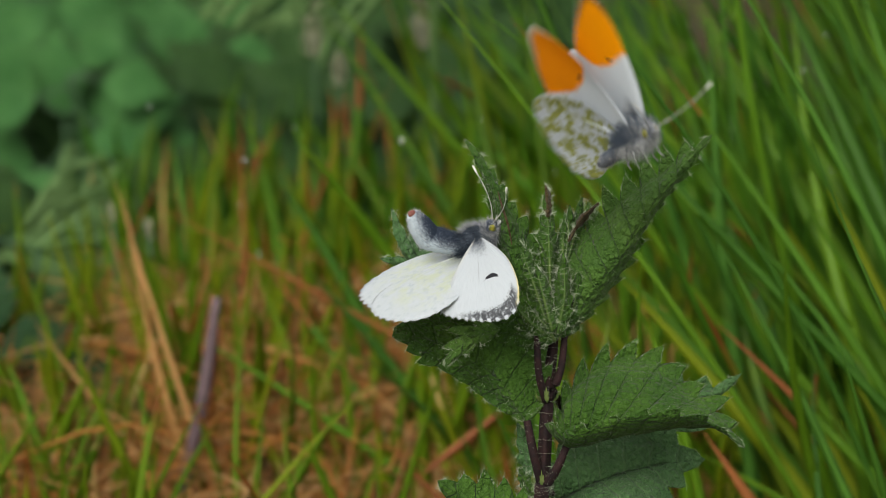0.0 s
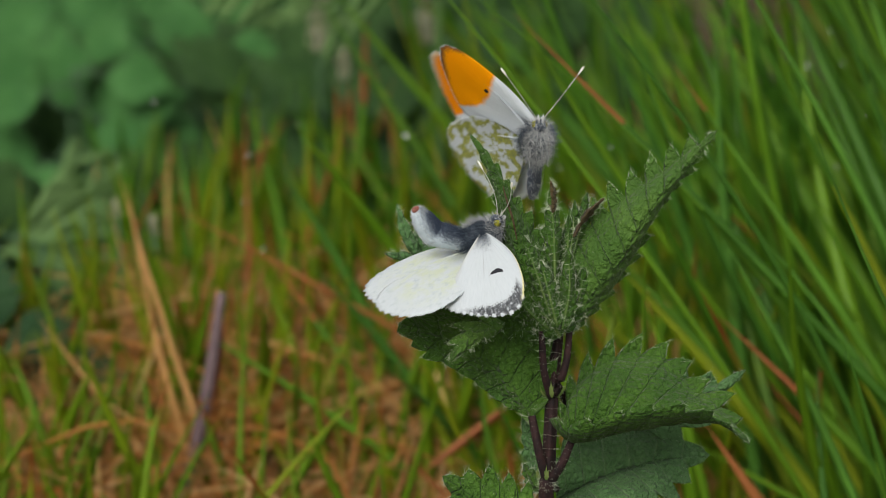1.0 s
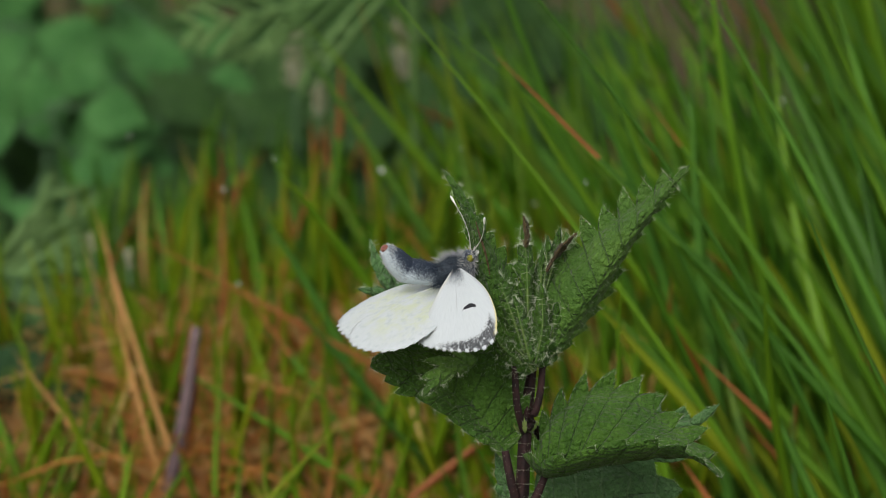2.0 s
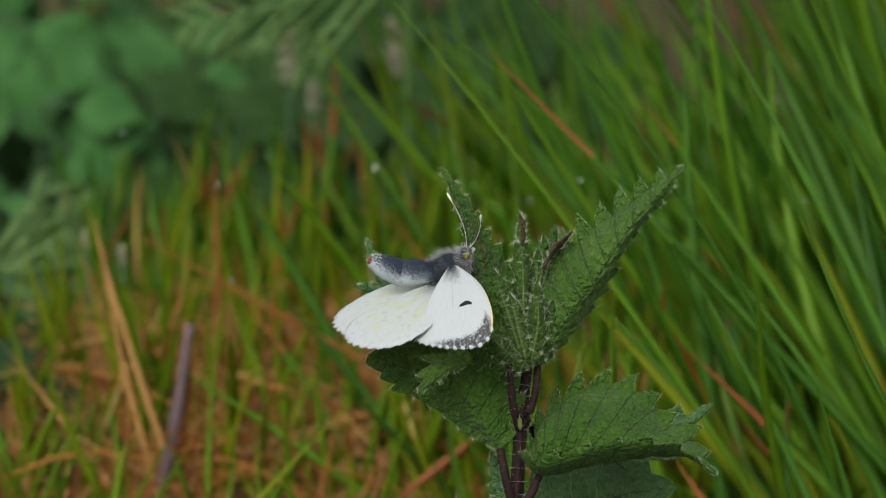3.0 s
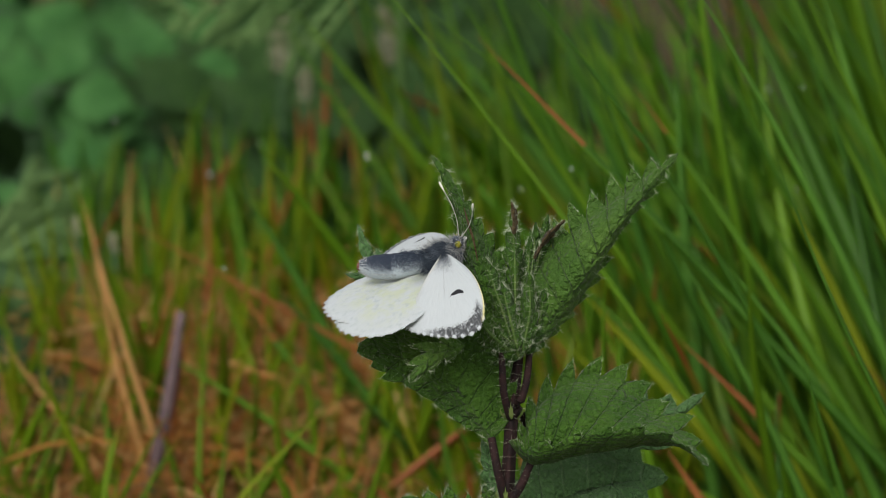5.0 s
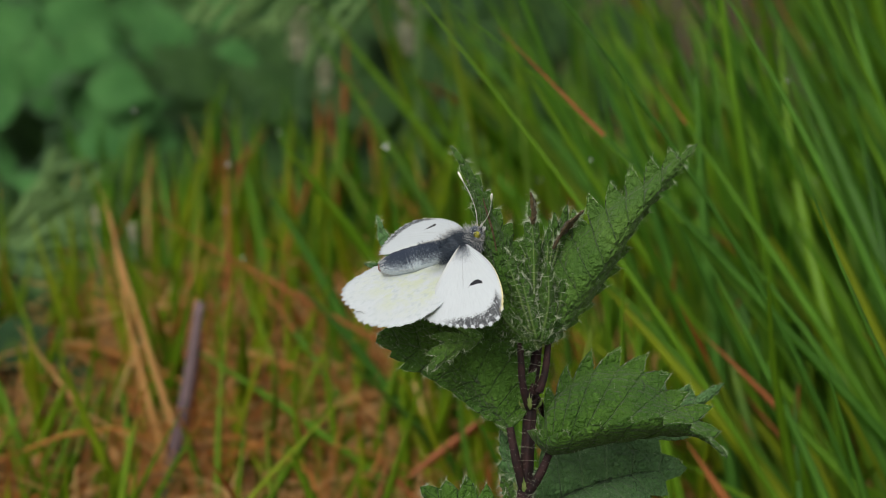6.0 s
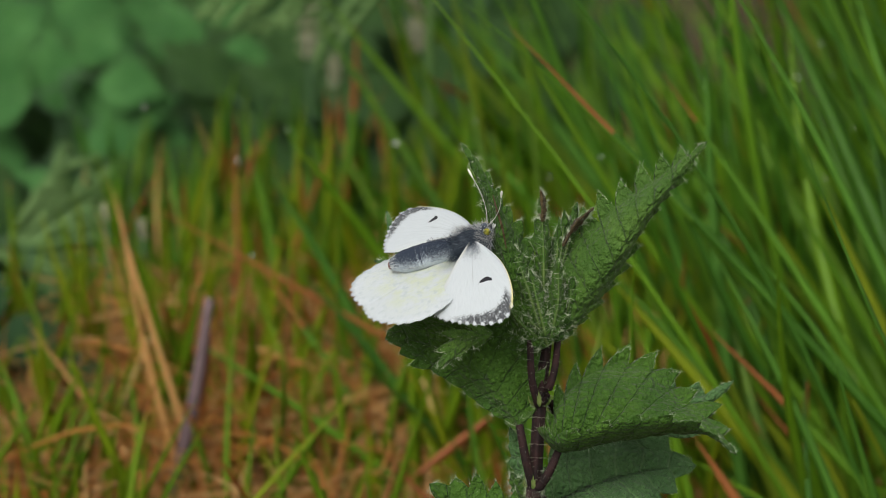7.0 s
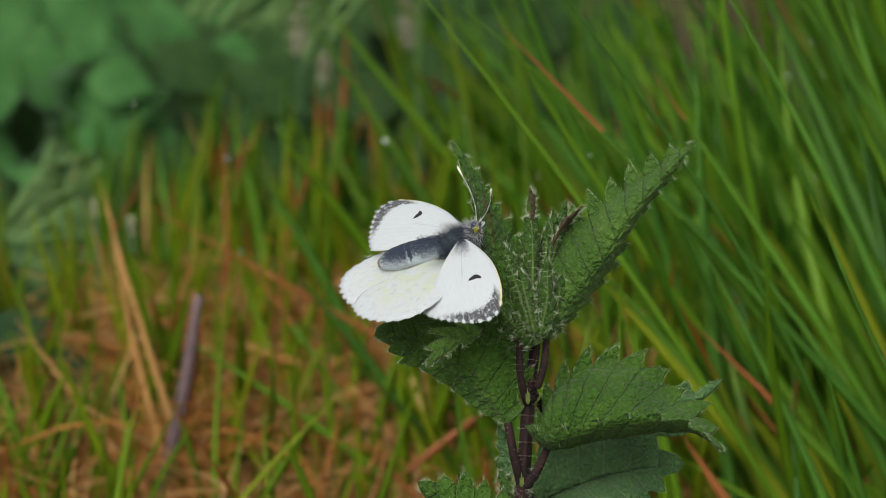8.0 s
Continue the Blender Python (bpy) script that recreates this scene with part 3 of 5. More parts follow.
def ribbed_leaf(parent, mat, seed, rib, margins, teeth=(7, 7), bite=(1.0, 1.0), bulge=((0, 0, 0), (0, 0, 0)), label="", hairs=300, hair_len=0.0011, cols=9, edge=0.9, lean=0.15, sink=0.00026, rough=1.0, late=(1, 1), lag=1.35):
    """A toothed leaf hung on its midrib and on the two lines in which its teeth stand.
    rib, margins: places on the nettle's plane; bulge: millimetres by which each half swells midway."""
    rng = random.Random(seed)
    spine = smooth_path([px(*p) for p in rib], 10)
    verts, uvs, faces, rims = [], [], [], []
    for side in (0, 1):
        line = smooth_path([px(*p) for p in margins[side]], 10)
        count, steps = teeth[side], 6
        rows, total = [], count * steps
        swell = (RIGHT * bulge[side][0] + RISE * bulge[side][1] + AWAY * bulge[side][2]) / 1000
        sign = 1 - 2 * side
        for i in range(total + 1):
            s = i / total
            r, m = along(spine, s ** lag), along(line, s)
            run = (along(spine, min(1, s ** lag + 0.03)) - along(spine, s ** lag - 0.03)).normalized()
            across = m - r
            up = across.cross(run)
            up = up.normalized() if up.length > 1e-9 else -AWAY
            if up.dot(AWAY) > 0:
                up = -up
            row = []
            for j in range(cols + 1):
                f = j / cols
                hump = 4 * f * (1 - f)
                groove = math.exp(-(((s * count + 0.5) % 1 - 0.5) / 0.13) ** 2)
                lift = hump ** 0.5 * (0.5 - groove) * sink + noise.noise(Vector((s * 8, sign * f * 3, seed))) * 0.0004 * rough * f
                lift += noise.noise(Vector((s * 3.1, sign * f * 1.4, seed + 9.5))) * 0.0011 * rough * f * math.sin(math.pi * s)
                verts.append(r + across * f + swell * hump * math.sin(math.pi * min(1, s * 1.15 + 0.05)) ** 0.6 + up * lift)
                uvs.append((s * count, sign * f))
                row.append(len(verts) - 1)
            rows.append(row)

        def face(*f):
            faces.append(f if side else f[::-1])
        for i in range(total):
            for j in range(cols):
                face(rows[i][j], rows[i + 1][j], rows[i + 1][j + 1], rows[i][j + 1])
        for k in range(count):
            ends = [rows[k * steps + i][-1] for i in range(steps + 1)]
            a, b = verts[ends[0]], verts[ends[-1]]
            chord = b - a
            across = (a + b) / 2 - verts[rows[k * steps + steps // 2][0]]
            out = chord.cross(AWAY).normalized()
            if out.dot(across) < 0:
                out = -out
            flat = across - AWAY * across.dot(AWAY) * 0.8
            point = (out * 0.45 + flat.normalized() * 0.8 + chord.normalized() * lean).normalized()
            share = min(1.0, 0.5 + 1.6 * (k + 0.5) / count) * (1.12 - 0.45 * k / count)
            if k >= count - 3:
                share *= late[side] * (1.0, 0.6, 0.15)[k - count + 3]
            size = bite[side] * chord.length * share * rng.uniform(0.8, 1.15)
            apex = a.lerp(b, 0.62) + point * size + AWAY * rng.gauss(0, 0.12) * size
            last = ends
            for f in (0.28, 0.54, 0.77, 0.93, 0.995):
                ring = []
                for i, e in enumerate(ends):
                    belly = 0.13 * size * math.sin(math.pi * f) * (1 - i / steps) - 0.05 * size * math.sin(math.pi * f) * (i / steps)
                    verts.append(verts[e].lerp(apex, f) + out * belly)
                    uvs.append(((k + i / steps) + (0.5 - i / steps) * f * 0.6, sign * (1 + 0.2 * f)))
                    ring.append(len(verts) - 1)
                for i in range(steps):
                    face(last[i], last[i + 1], ring[i + 1], ring[i])
                rims += [(ring[0], rows[k * steps][-2]), (ring[-1], rows[k * steps + steps][-2])]
                last = ring
    ob = part("leaf", mesh_of("leaf", verts, faces, [mat], {"leaf": uvs}), parent, label)
    thick = ob.modifiers.new("thickness", "SOLIDIFY")
    thick.thickness, thick.offset = 0.00024, 0
    spots = []
    for _ in range(hairs):
        f = faces[rng.randrange(len(faces))]
        p = sum((verts[i] for i in f), Vector()) / 4
        nn = (verts[f[1]] - verts[f[0]]).cross(verts[f[3]] - verts[f[0]])
        nn = nn.normalized() if nn.length > 0 else -AWAY
        spots.append((p, nn if rng.random() < 0.5 else -nn))
    head = (spine[-1] - spine[0]).normalized()
    for tip, foot in rims:
        out = verts[tip] - verts[foot]
        if out.length > 1e-5 and rng.random() < edge:
            spots += [(verts[tip].lerp(verts[foot], 0.3 * rng.random()), (out.normalized() + head * 0.3).normalized()) for _ in range(3)]
    hv, hf = bristles(spots, rng, hair_len, 0.000015, 0.5)
    part("hairs", mesh_of("hairs", hv, hf, [HAIR], smooth=False), ob, "fine pale stinging hairs")
    return ob


# ---- the nettle ----
ground_z = 0.0


def px(x, y, d=0.0):
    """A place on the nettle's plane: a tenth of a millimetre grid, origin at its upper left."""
    k = 1 + d / 500
    return site((x - 784) / 10.49 * k, (441 - y) / 10.49 * k, d)


def nettle():
    plant = new("nettle_plant")
    plant.location = ROOT
    off = Matrix.Translation(Vector(ROOT)).inverted()
    tagged(plant, "young hairy stinging nettle with toothed green leaves and purple stem", "nettle")
    parts = []
    stem_line = smooth_path([Vector(ROOT) + Vector((0, 0, -0.004)), Vector(ROOT) + Vector((-0.001, 0.001, 0.06)), px(942, 905), px(946, 868), px(955, 718, 1), px(968, 592, 2), px(965, 520, 4), px(963, 470, 4)], 7)
    radii = taper([1.6, 1.5, 1.2, 1.1, 1.0, 0.8, 0.5, 0.3], len(stem_line))
    v, f = tube(stem_line, [r / 1000 for r in radii], 24, 0.10)
    stem = part("stem", mesh_of("stem", v, f, [STEM]), plant, "dark purple ribbed stem")
    rng = random.Random(5)
    spots = [(v[i], (v[i] - stem_line[i // 24]).normalized()) for i in (rng.randrange(24 * 12, len(v)) for _ in range(1800))]
    hv, hf = bristles(spots, rng, 0.0009, 0.000011, 0.4)
    part("hairs", mesh_of("hairs", hv, hf, [HAIR], smooth=False), stem, "fine pale stinging hairs")

    def petiole(points, r0, r1):
        line = smooth_path(points, 6)
        tv, tf = tube(line, taper([r0, r1], len(line)), 10, 0.06)
        ob = part("leaf_stalk", mesh_of("leaf_stalk", tv, tf, [STEM]), plant, "thin purple leaf stalk")
        sp = [(tv[i], (tv[i] - line[i // 10]).normalized()) for i in (rng.randrange(len(tv)) for _ in range(110))]
        bv, bf = bristles(sp, rng, 0.0009, 0.000011, 0.4)
        part("hairs", mesh_of("hairs", bv, bf, [HAIR], smooth=False), ob)

    petiole([px(944, 868), px(930, 810, -1.5), px(919, 752, -1)], 0.00085, 0.00065)
    petiole([px(952, 866, -1), px(972, 835, -2), px(992, 790, -1)], 0.00085, 0.00065)
    petiole([px(953, 718), px(941, 670, -2), px(938, 600, -2)], 0.00075, 0.00055)
    petiole([px(960, 716), px(980, 660, 0), px(988, 596, 1)], 0.00075, 0.00055)
    petiole([px(952, 720, 2), px(965, 700, 8), px(1000, 770, 10)], 0.0008, 0.0006)
    petiole([px(946, 880, 2), px(955, 880, 8), px(975, 885, 12)], 0.00075, 0.00055)
    petiole([px(943, 905, -1), px(935, 930, -3), px(925, 950, -4)], 0.00075, 0.00055)

    # pale stipules at the two nodes
    for cx, cy, s in ((946, 866, 1.0), (956, 717, 1.0)):
        for k in range(6):
            ang = k * 1.05 + 0.4
            b0 = px(cx + 9 * math.cos(ang), cy + 4, 9 * math.sin(ang) / 10)
            t0 = px(cx + 24 * math.cos(ang) * s, cy - 26 * s + 9 * (k % 2), 2.0 * math.sin(ang))
            lv, lf, lu = leaf_shape(b0, t0, way(math.cos(ang), 0.4, math.sin(ang)), 0.0005, (15, 15), teeth=3, cut=0.2, seed=k, cols=2)
            part("stipule", mesh_of("stipule", lv, lf, [STIPULE], {"leaf": lu}), plant, "small pale yellow-green stipule")

    def leaf(mat, seed, label, rib, margins, **kw):
        return ribbed_leaf(plant, mat, seed, rib, margins, label=label, **kw)

    # broad leaf to the side: far half standing, near half rolled up and over
    leaf(NETTLE, 11, "broad fresh green leaf with a curled margin",
         [(984, 782, 0), (1060, 762, 0), (1140, 750, -1), (1215, 752, -2), (1262, 772, -3), (1304, 806, -4)],
         ([(978, 778, 0), (984, 725, 3), (1016, 682, 6), (1060, 652, 8), (1108, 644, 9), (1152, 652, 8), (1188, 690, 6), (1230, 724, 3), (1266, 756, 0), (1304, 806, -4)],
          [(950, 758, -3), (986, 776, -8), (1046, 766, -11), (1108, 744, -13), (1170, 742, -13), (1228, 756, -11), (1268, 778, -8), (1304, 806, -4)]),
         teeth=(11, 8), bite=(1.0, 0.5), lean=0.3, lag=2.1, bulge=((0, 0.6, -2.0), (0, -2.6, 1.0)), hairs=260)
    leaf(NETTLE_OLD, 12, "duller bluish green lower leaf, toothed",
         [(960, 900, 10), (1040, 862, 12), (1130, 836, 15), (1232, 824, 19)],
         ([(962, 880, 10), (976, 815, 12), (1040, 772, 17), (1120, 776, 19), (1180, 796, 19), (1232, 824, 19)],
          [(965, 915, 5), (1040, 935, 4), (1110, 912, 7), (1170, 868, 14), (1200, 842, 17), (1232, 824, 19)]),
         teeth=(7, 7), late=(1.6, 1.6), bite=(0.7, 0.7), bulge=((0, 0, -1.5), (0, 0, -1.5)), hairs=160, edge=0.5)
    leaf(NETTLE_OLD, 13, "pale pointed leaf behind another",
         [(1120, 775, 14), (1200, 735, 17), (1298, 674, 21)],
         ([(1120, 765, 14), (1160, 712, 16), (1212, 702, 18), (1250, 696, 20), (1298, 674, 21)],
          [(1130, 790, 13), (1200, 765, 15), (1250, 725, 19), (1298, 674, 21)]),
         teeth=(4, 4), bite=(0.95, 0.6), hairs=90, edge=0.5)
    leaf(NETTLE, 14, "large shaded leaf below the butterfly",
         [(921, 752, -1), (872, 684, 0), (806, 632, 2), (742, 606, 4), (682, 600, 6)],
         ([(919, 757, 0), (858, 722, 3), (792, 672, 5), (744, 641, 6), (714, 618, 6), (682, 600, 6)],
          [(923, 752, -1), (948, 712, 1), (946, 640, -1), (915, 578, -3), (840, 552, -4), (752, 556, -1), (706, 572, 3), (682, 600, 6)]),
         teeth=(9, 9), late=(7, 2.2), lean=1.0, bite=(0.14, 0.7), bulge=((0, 0.3, 0.6), (0, 0, 1.2)), hairs=520, rough=0.8)
    leaf(NETTLE_BRIGHT, 17, "small pale curled leaf",
         [(872, 590, -4), (832, 600, -6), (798, 622, -8), (774, 656, -8)],
         ([(866, 600, -4), (836, 610, -6), (806, 632, -7), (774, 656, -8)],
          [(868, 582, -4), (832, 588, -5), (796, 610, -7), (774, 656, -8)]),
         teeth=(3, 4), bite=(0.4, 1.5), lean=0.8, hairs=240, cols=5)
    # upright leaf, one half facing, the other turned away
    # brighter leaf tone here stands in for light on the upright leaf
    leaf(NETTLE_BRIGHT, 15, "upright leaf with long teeth",
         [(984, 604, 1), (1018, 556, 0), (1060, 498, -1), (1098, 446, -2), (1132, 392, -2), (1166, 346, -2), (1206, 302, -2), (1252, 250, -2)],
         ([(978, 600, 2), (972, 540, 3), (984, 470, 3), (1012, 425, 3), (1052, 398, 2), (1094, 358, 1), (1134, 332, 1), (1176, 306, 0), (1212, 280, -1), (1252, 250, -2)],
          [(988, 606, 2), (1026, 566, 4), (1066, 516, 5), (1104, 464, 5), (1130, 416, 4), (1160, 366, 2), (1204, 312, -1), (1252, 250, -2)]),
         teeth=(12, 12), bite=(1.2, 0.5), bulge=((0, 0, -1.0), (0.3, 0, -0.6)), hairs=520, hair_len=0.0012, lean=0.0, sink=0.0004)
    # folded leaf that the butterfly holds: a dark red midrib runs down its middle
    leaf(NETTLE, 16, "folded young leaf that the butterfly holds",
         [(938, 586, -1), (912, 510, -3), (896, 440, -4), (884, 384, -4), (868, 336, -3), (844, 292, -1), (815, 253, 1)],
         ([(930, 590, 0), (892, 520, 1), (872, 450, 1), (862, 392, 0), (850, 340, 0), (834, 292, 0), (815, 253, 1)],
          [(948, 588, 0), (956, 520, 1), (946, 450, 1), (922, 408, 0), (896, 370, -1), (872, 330, -1), (846, 286, 0), (815, 253, 1)]),
         teeth=(10, 11), bite=(0.3, 0.5), bulge=((-0.3, 0, 0.5), (0.3, 0, 0.4)), hairs=520, hair_len=0.0013)

    # young leaves round the shoot's tip, each folded along its rib: foot, knee, tip, half width
    def sprig(mat, seed, label, foot, knee, tip, half, depth=1.7, ribbed=True, **kw):
        d = Vector((tip[1] - foot[1], foot[0] - tip[0])).normalized() * half
        def edge_line(k):
            return [(foot[0] + d.x * 0.4 * k, foot[1] + d.y * 0.4 * k, foot[2]), (knee[0] * 0.6 + foot[0] * 0.4 + d.x * k, knee[1] * 0.6 + foot[1] * 0.4 + d.y * k, knee[2] + depth),
                    (knee[0] * 0.6 + tip[0] * 0.4 + d.x * 0.75 * k, knee[1] * 0.6 + tip[1] * 0.4 + d.y * 0.75 * k, knee[2] + depth), tip]
        ob = leaf(mat, seed, label, [foot, knee, tip], (edge_line(1), edge_line(-1)), **{"teeth": (6, 6), "bite": (0.34, 0.34), "hairs": 130, "hair_len": 0.0014, "cols": 5, **kw})
        if ribbed:
            path = smooth_path([px(p[0], p[1], p[2] - 0.15) for p in (foot, knee, tip)], 8)[:14]
            tv, tf = tube(path, taper([0.00030, 0.00022, 0.00010], len(path)), 8)
            stalk = part("midrib", mesh_of("midrib", tv, tf, [YOUNG_RIB]), plant, "pale green midrib of a young leaf")
            sp = [(tv[i], (tv[i] - path[i // 8]).normalized()) for i in (rng.randrange(len(tv)) for _ in range(120))]
            bv, bf = bristles(sp, rng, 0.0013, 0.000011, 0.9)
            part("hairs", mesh_of("hairs", bv, bf, [HAIR], smooth=False), stalk)
        return ob

    SMALL = "small young hairy leaf"
    sprig(NETTLE, 30, "slender young leaf at the shoot's top", (962, 560, -2), (962, 450, -2), (957, 344, -1), 10, hairs=240, bite=(0.35, 0.35))
    sprig(NETTLE, 31, SMALL, (972, 540, 1), (992, 450, 1), (999, 372, 2), 13)
    sprig(NETTLE, 32, SMALL, (976, 520, 2), (1003, 440, 2), (1022, 358, 3), 17)
    sprig(NETTLE, 33, SMALL, (966, 560, 0), (984, 470, 0), (988, 398, 1), 10)
    sprig(NETTLE, 34, SMALL, (956, 580, -4), (930, 500, -4), (906, 430, -3), 15, hairs=170)
    sprig(NETTLE, 35, SMALL, (966, 596, -4), (950, 530, -5), (938, 478, -4), 12, hairs=150)
    sprig(NETTLE, 36, SMALL, (974, 600, -3), (988, 530, -4), (986, 456, -4), 13, hairs=170)
    sprig(NETTLE, 37, SMALL, (950, 598, -3), (910, 560, -4), (886, 506, -3), 18, hairs=150)
    sprig(NETTLE, 38, SMALL, (978, 604, 0), (1004, 550, -1), (1014, 490, -1), 17, hairs=150)
    sprig(NETTLE, 39, SMALL, (950, 600, -2), (905, 592, -2), (858, 572, 0), 20, hairs=150, ribbed=False)
    sprig(NETTLE, 40, "low young leaf wrapped round the stem", (970, 612, -2), (955, 585, -4), (925, 560, -4), 20, hairs=150)
    sprig(BUD, 50, "dark red tip of the shoot", (960, 392, -2.4), (959, 366, -2.4), (957, 336, -2), 2.8, hairs=40, cols=3, ribbed=False)
    sprig(BUD, 51, "dark reddish curled young leaf", (996, 436, -0.5), (1020, 394, -0.5), (1051, 368, 0), 2.6, hairs=30, cols=3, ribbed=False)
    # leaves behind the butterfly and low on the stem
    sprig(NETTLE_OLD, 18, "narrow leaf behind the butterfly", (760, 520, 18), (708, 448, 20), (684, 374, 23), 10, hairs=90, bite=(0.12, 0.12), ribbed=False)
    sprig(NETTLE_OLD, 52, "pointed leaf behind the butterfly", (790, 500, 20), (722, 474, 22), (662, 462, 24), 12, hairs=90, ribbed=False)
    sprig(NETTLE_OLD, 53, "small pointed leaf behind the butterfly", (760, 500, 20), (728, 450, 22), (716, 418, 24), 11, hairs=60, ribbed=False)
    sprig(NETTLE, 19, "low green toothed leaf", (930, 960, -3), (850, 918, -4), (760, 857, -4), 44, hairs=160, bite=(1, 1), ribbed=False)
    sprig(NETTLE_OLD, 20, "pale low leaf beside the stem", (946, 890, 6), (924, 820, 8), (902, 756, 10), 17, hairs=80, bite=(0.3, 0.3), ribbed=False)
    sprig(NETTLE, 54, "small low leaf", (938, 886, 3), (918, 862, 4), (904, 838, 5), 12, hairs=60, ribbed=False)
    rib = smooth_path([px(872, 345, -3.3), px(880, 374, -4.1), px(889, 404, -4.3), px(896, 440, -4.2)], 6)
    tv, tf = tube(rib, taper([0.00008, 0.00022, 0.00020, 0.00010], len(rib)), 8)
    part("midrib", mesh_of("midrib", tv, tf, [BUD]), plant, "dark red midrib of a leaf")
    for ob in plant.children:
        ob.matrix_parent_inverse = off
    return plant


NETTLE_PLANT = nettle()

# ---- the butterflies ----
# rims in millimetres, forward and outward from the wing's root: front edge, outer edge, hind edge
FORE = ([(0.3, 0.4), (1.6, 4.0), (2.3, 9.0), (2.0, 14.5), (0.9, 19.0), (-0.8, 21.8)], [(-2.6, 22.2), (-5.0, 20.6), (-7.6, 17.6), (-9.6, 14.6), (-10.7, 12.2)], [(-9.6, 9.6), (-6.2, 5.6), (-3.0, 2.4), (-0.8, 0.5)])
HIND = ([(0.2, 0.5), (1.2, 4.0), (0.6, 8.5), (-1.2, 12.5), (-4.0, 15.4)], [(-7.4, 17.0), (-11.0, 16.4), (-14.2, 13.9), (-16.6, 10.4), (-17.6, 6.6)], [(-16.4, 3.6), (-13.6, 1.8), (-9.0, 1.1), (-4.0, 0.8), (-1.0, 0.4)])
SIZE = 1.07
TAIL_HINGE = 0.4 - 0.5 * 10.6      # millimetres along the body from the abdomen's root


def wing_mesh(name, rim, side, over, under, scallop=0.0, belly=0.7, grow=1.0):
    """A thin two-sided membrane, fanned out from its root, with raised veins. side: 1 left, -1 right."""
    n = 40
    line = []
    for k, seg in enumerate(rim):
        pts = [Vector((*p, 0)) for p in seg]
        if k:
            pts = [Vector((*rim[k - 1][-1], 0))] + pts
        fine = smooth_path(pts, 12)
        lengths = np.r_[0, np.cumsum([(fine[i + 1] - fine[i]).length for i in range(len(fine) - 1)])]
        for j in range(n):
            s = lengths[-1] * j / n
            i = min(int(np.searchsorted(lengths, s, "right")) - 1, len(fine) - 2)
            line.append(fine[i].lerp(fine[i + 1], (s - lengths[i]) / max(lengths[i + 1] - lengths[i], 1e-9)))
    m, rings = len(line), 22
    verts, fan, flat, faces, slots = [], [], [], [], []
    for sheet in (1, -1):
        for i in range(rings + 1):
            r = (i / rings) ** 0.85
            for j, p in enumerate(line):
                a = j / (m - 1)
                k = 1.0
                if 0.3 < a < 0.7:
                    k += scallop * (0.5 + 0.5 * math.sin(a * 188.5)) * r ** 8
                k += 0.012 * noise.noise(Vector((a * 260, 0, 2))) * r ** 12
                q = p * (r * k * grow)
                vein = max(0.0, 1 - abs((a * 24 + 0.5) % 1 - 0.5) * 7) * 0.07 * (1 - r) ** 0.3 * min(1, r * 4)
                z = belly * math.sin(math.pi * min(1, r)) * 0.6 + belly * 0.5 * math.sin(3.1 * a) * r - 0.5 * belly * r * r + noise.noise(Vector((a * 7, r * 3, 1.5 * len(rim[1])))) * 0.25 * r
                z += vein + sheet * (0.045 if i < rings else 0.012)
                verts.append((q.x / 1000 * SIZE, side * q.y / 1000 * SIZE, z / 1000 * SIZE))
                fan.append((a, r))
                flat.append((q.x / 40, q.y / 40))
    half = (rings + 1) * m
    for sheet in (0, 1):
        o = sheet * half
        for i in range(rings):
            for j in range(m - 1):
                f = (o + i * m + j, o + (i + 1) * m + j, o + (i + 1) * m + j + 1, o + i * m + j + 1)
                faces.append(f if (sheet == 0) == (side < 0) else f[::-1])
                slots.append(sheet)
    for j in range(m - 1):
        a, b = rings * m + j, rings * m + j + 1
        f = (a, b, half + b, half + a)
        faces.append(f if side > 0 else f[::-1])
        slots.append(0)
    # rim points and their outward ways, for the fringe of scales
    rim_spots = []
    for j in range(m // 3 - 4, m - 18):
        p, q = Vector(verts[rings * m + j]), Vector(verts[(rings - 3) * m + j])
        rim_spots.append((p, (p - q).normalized()))
    return mesh_of(name, verts, faces, [over, under], {"fan": fan, "flat": flat}, slots), rim_spots


def lathe(rings, sides=20):
    """Rings (x, half width, half height, z) in millimetres, along the body."""
    verts, faces = [], []
    for x, ry, rz, z in rings:
        for k in range(sides):
            a = 2 * math.pi * k / sides
            verts.append(Vector((x, ry * math.cos(a), z + rz * math.sin(a))) / 1000 * SIZE)
    for i in range(len(rings) - 1):
        for k in range(sides):
            a, b = i * sides + k, i * sides + (k + 1) % sides
            faces.append((a, b, b + sides, a + sides))
    n = (len(rings) - 1) * sides
    faces.append(tuple(range(sides))[::-1])
    faces.append(tuple(range(n, n + sides)))
    return verts, faces


def fur_on(verts, rng, count, length, back, spread=0.9, keep=None):
    spots = []
    mid = sum(verts, Vector()) / len(verts)
    while len(spots) < count:
        i = rng.randrange(len(verts) - 20)
        p = verts[i].lerp(verts[i + 20], rng.random()) + Vector((rng.gauss(0, 1), rng.gauss(0, 1), rng.gauss(0, 1))) * 0.0002
        d = Vector((0, p.y, p.z - mid.z))
        if d.length < 1e-6 or (keep and not keep(p * 1000 / SIZE)):
            continue
        spots.append((p, (d.normalized() * 0.8 + Vector((back, 0, 0))).normalized()))
    return bristles(spots, rng, length, 0.00003, spread)


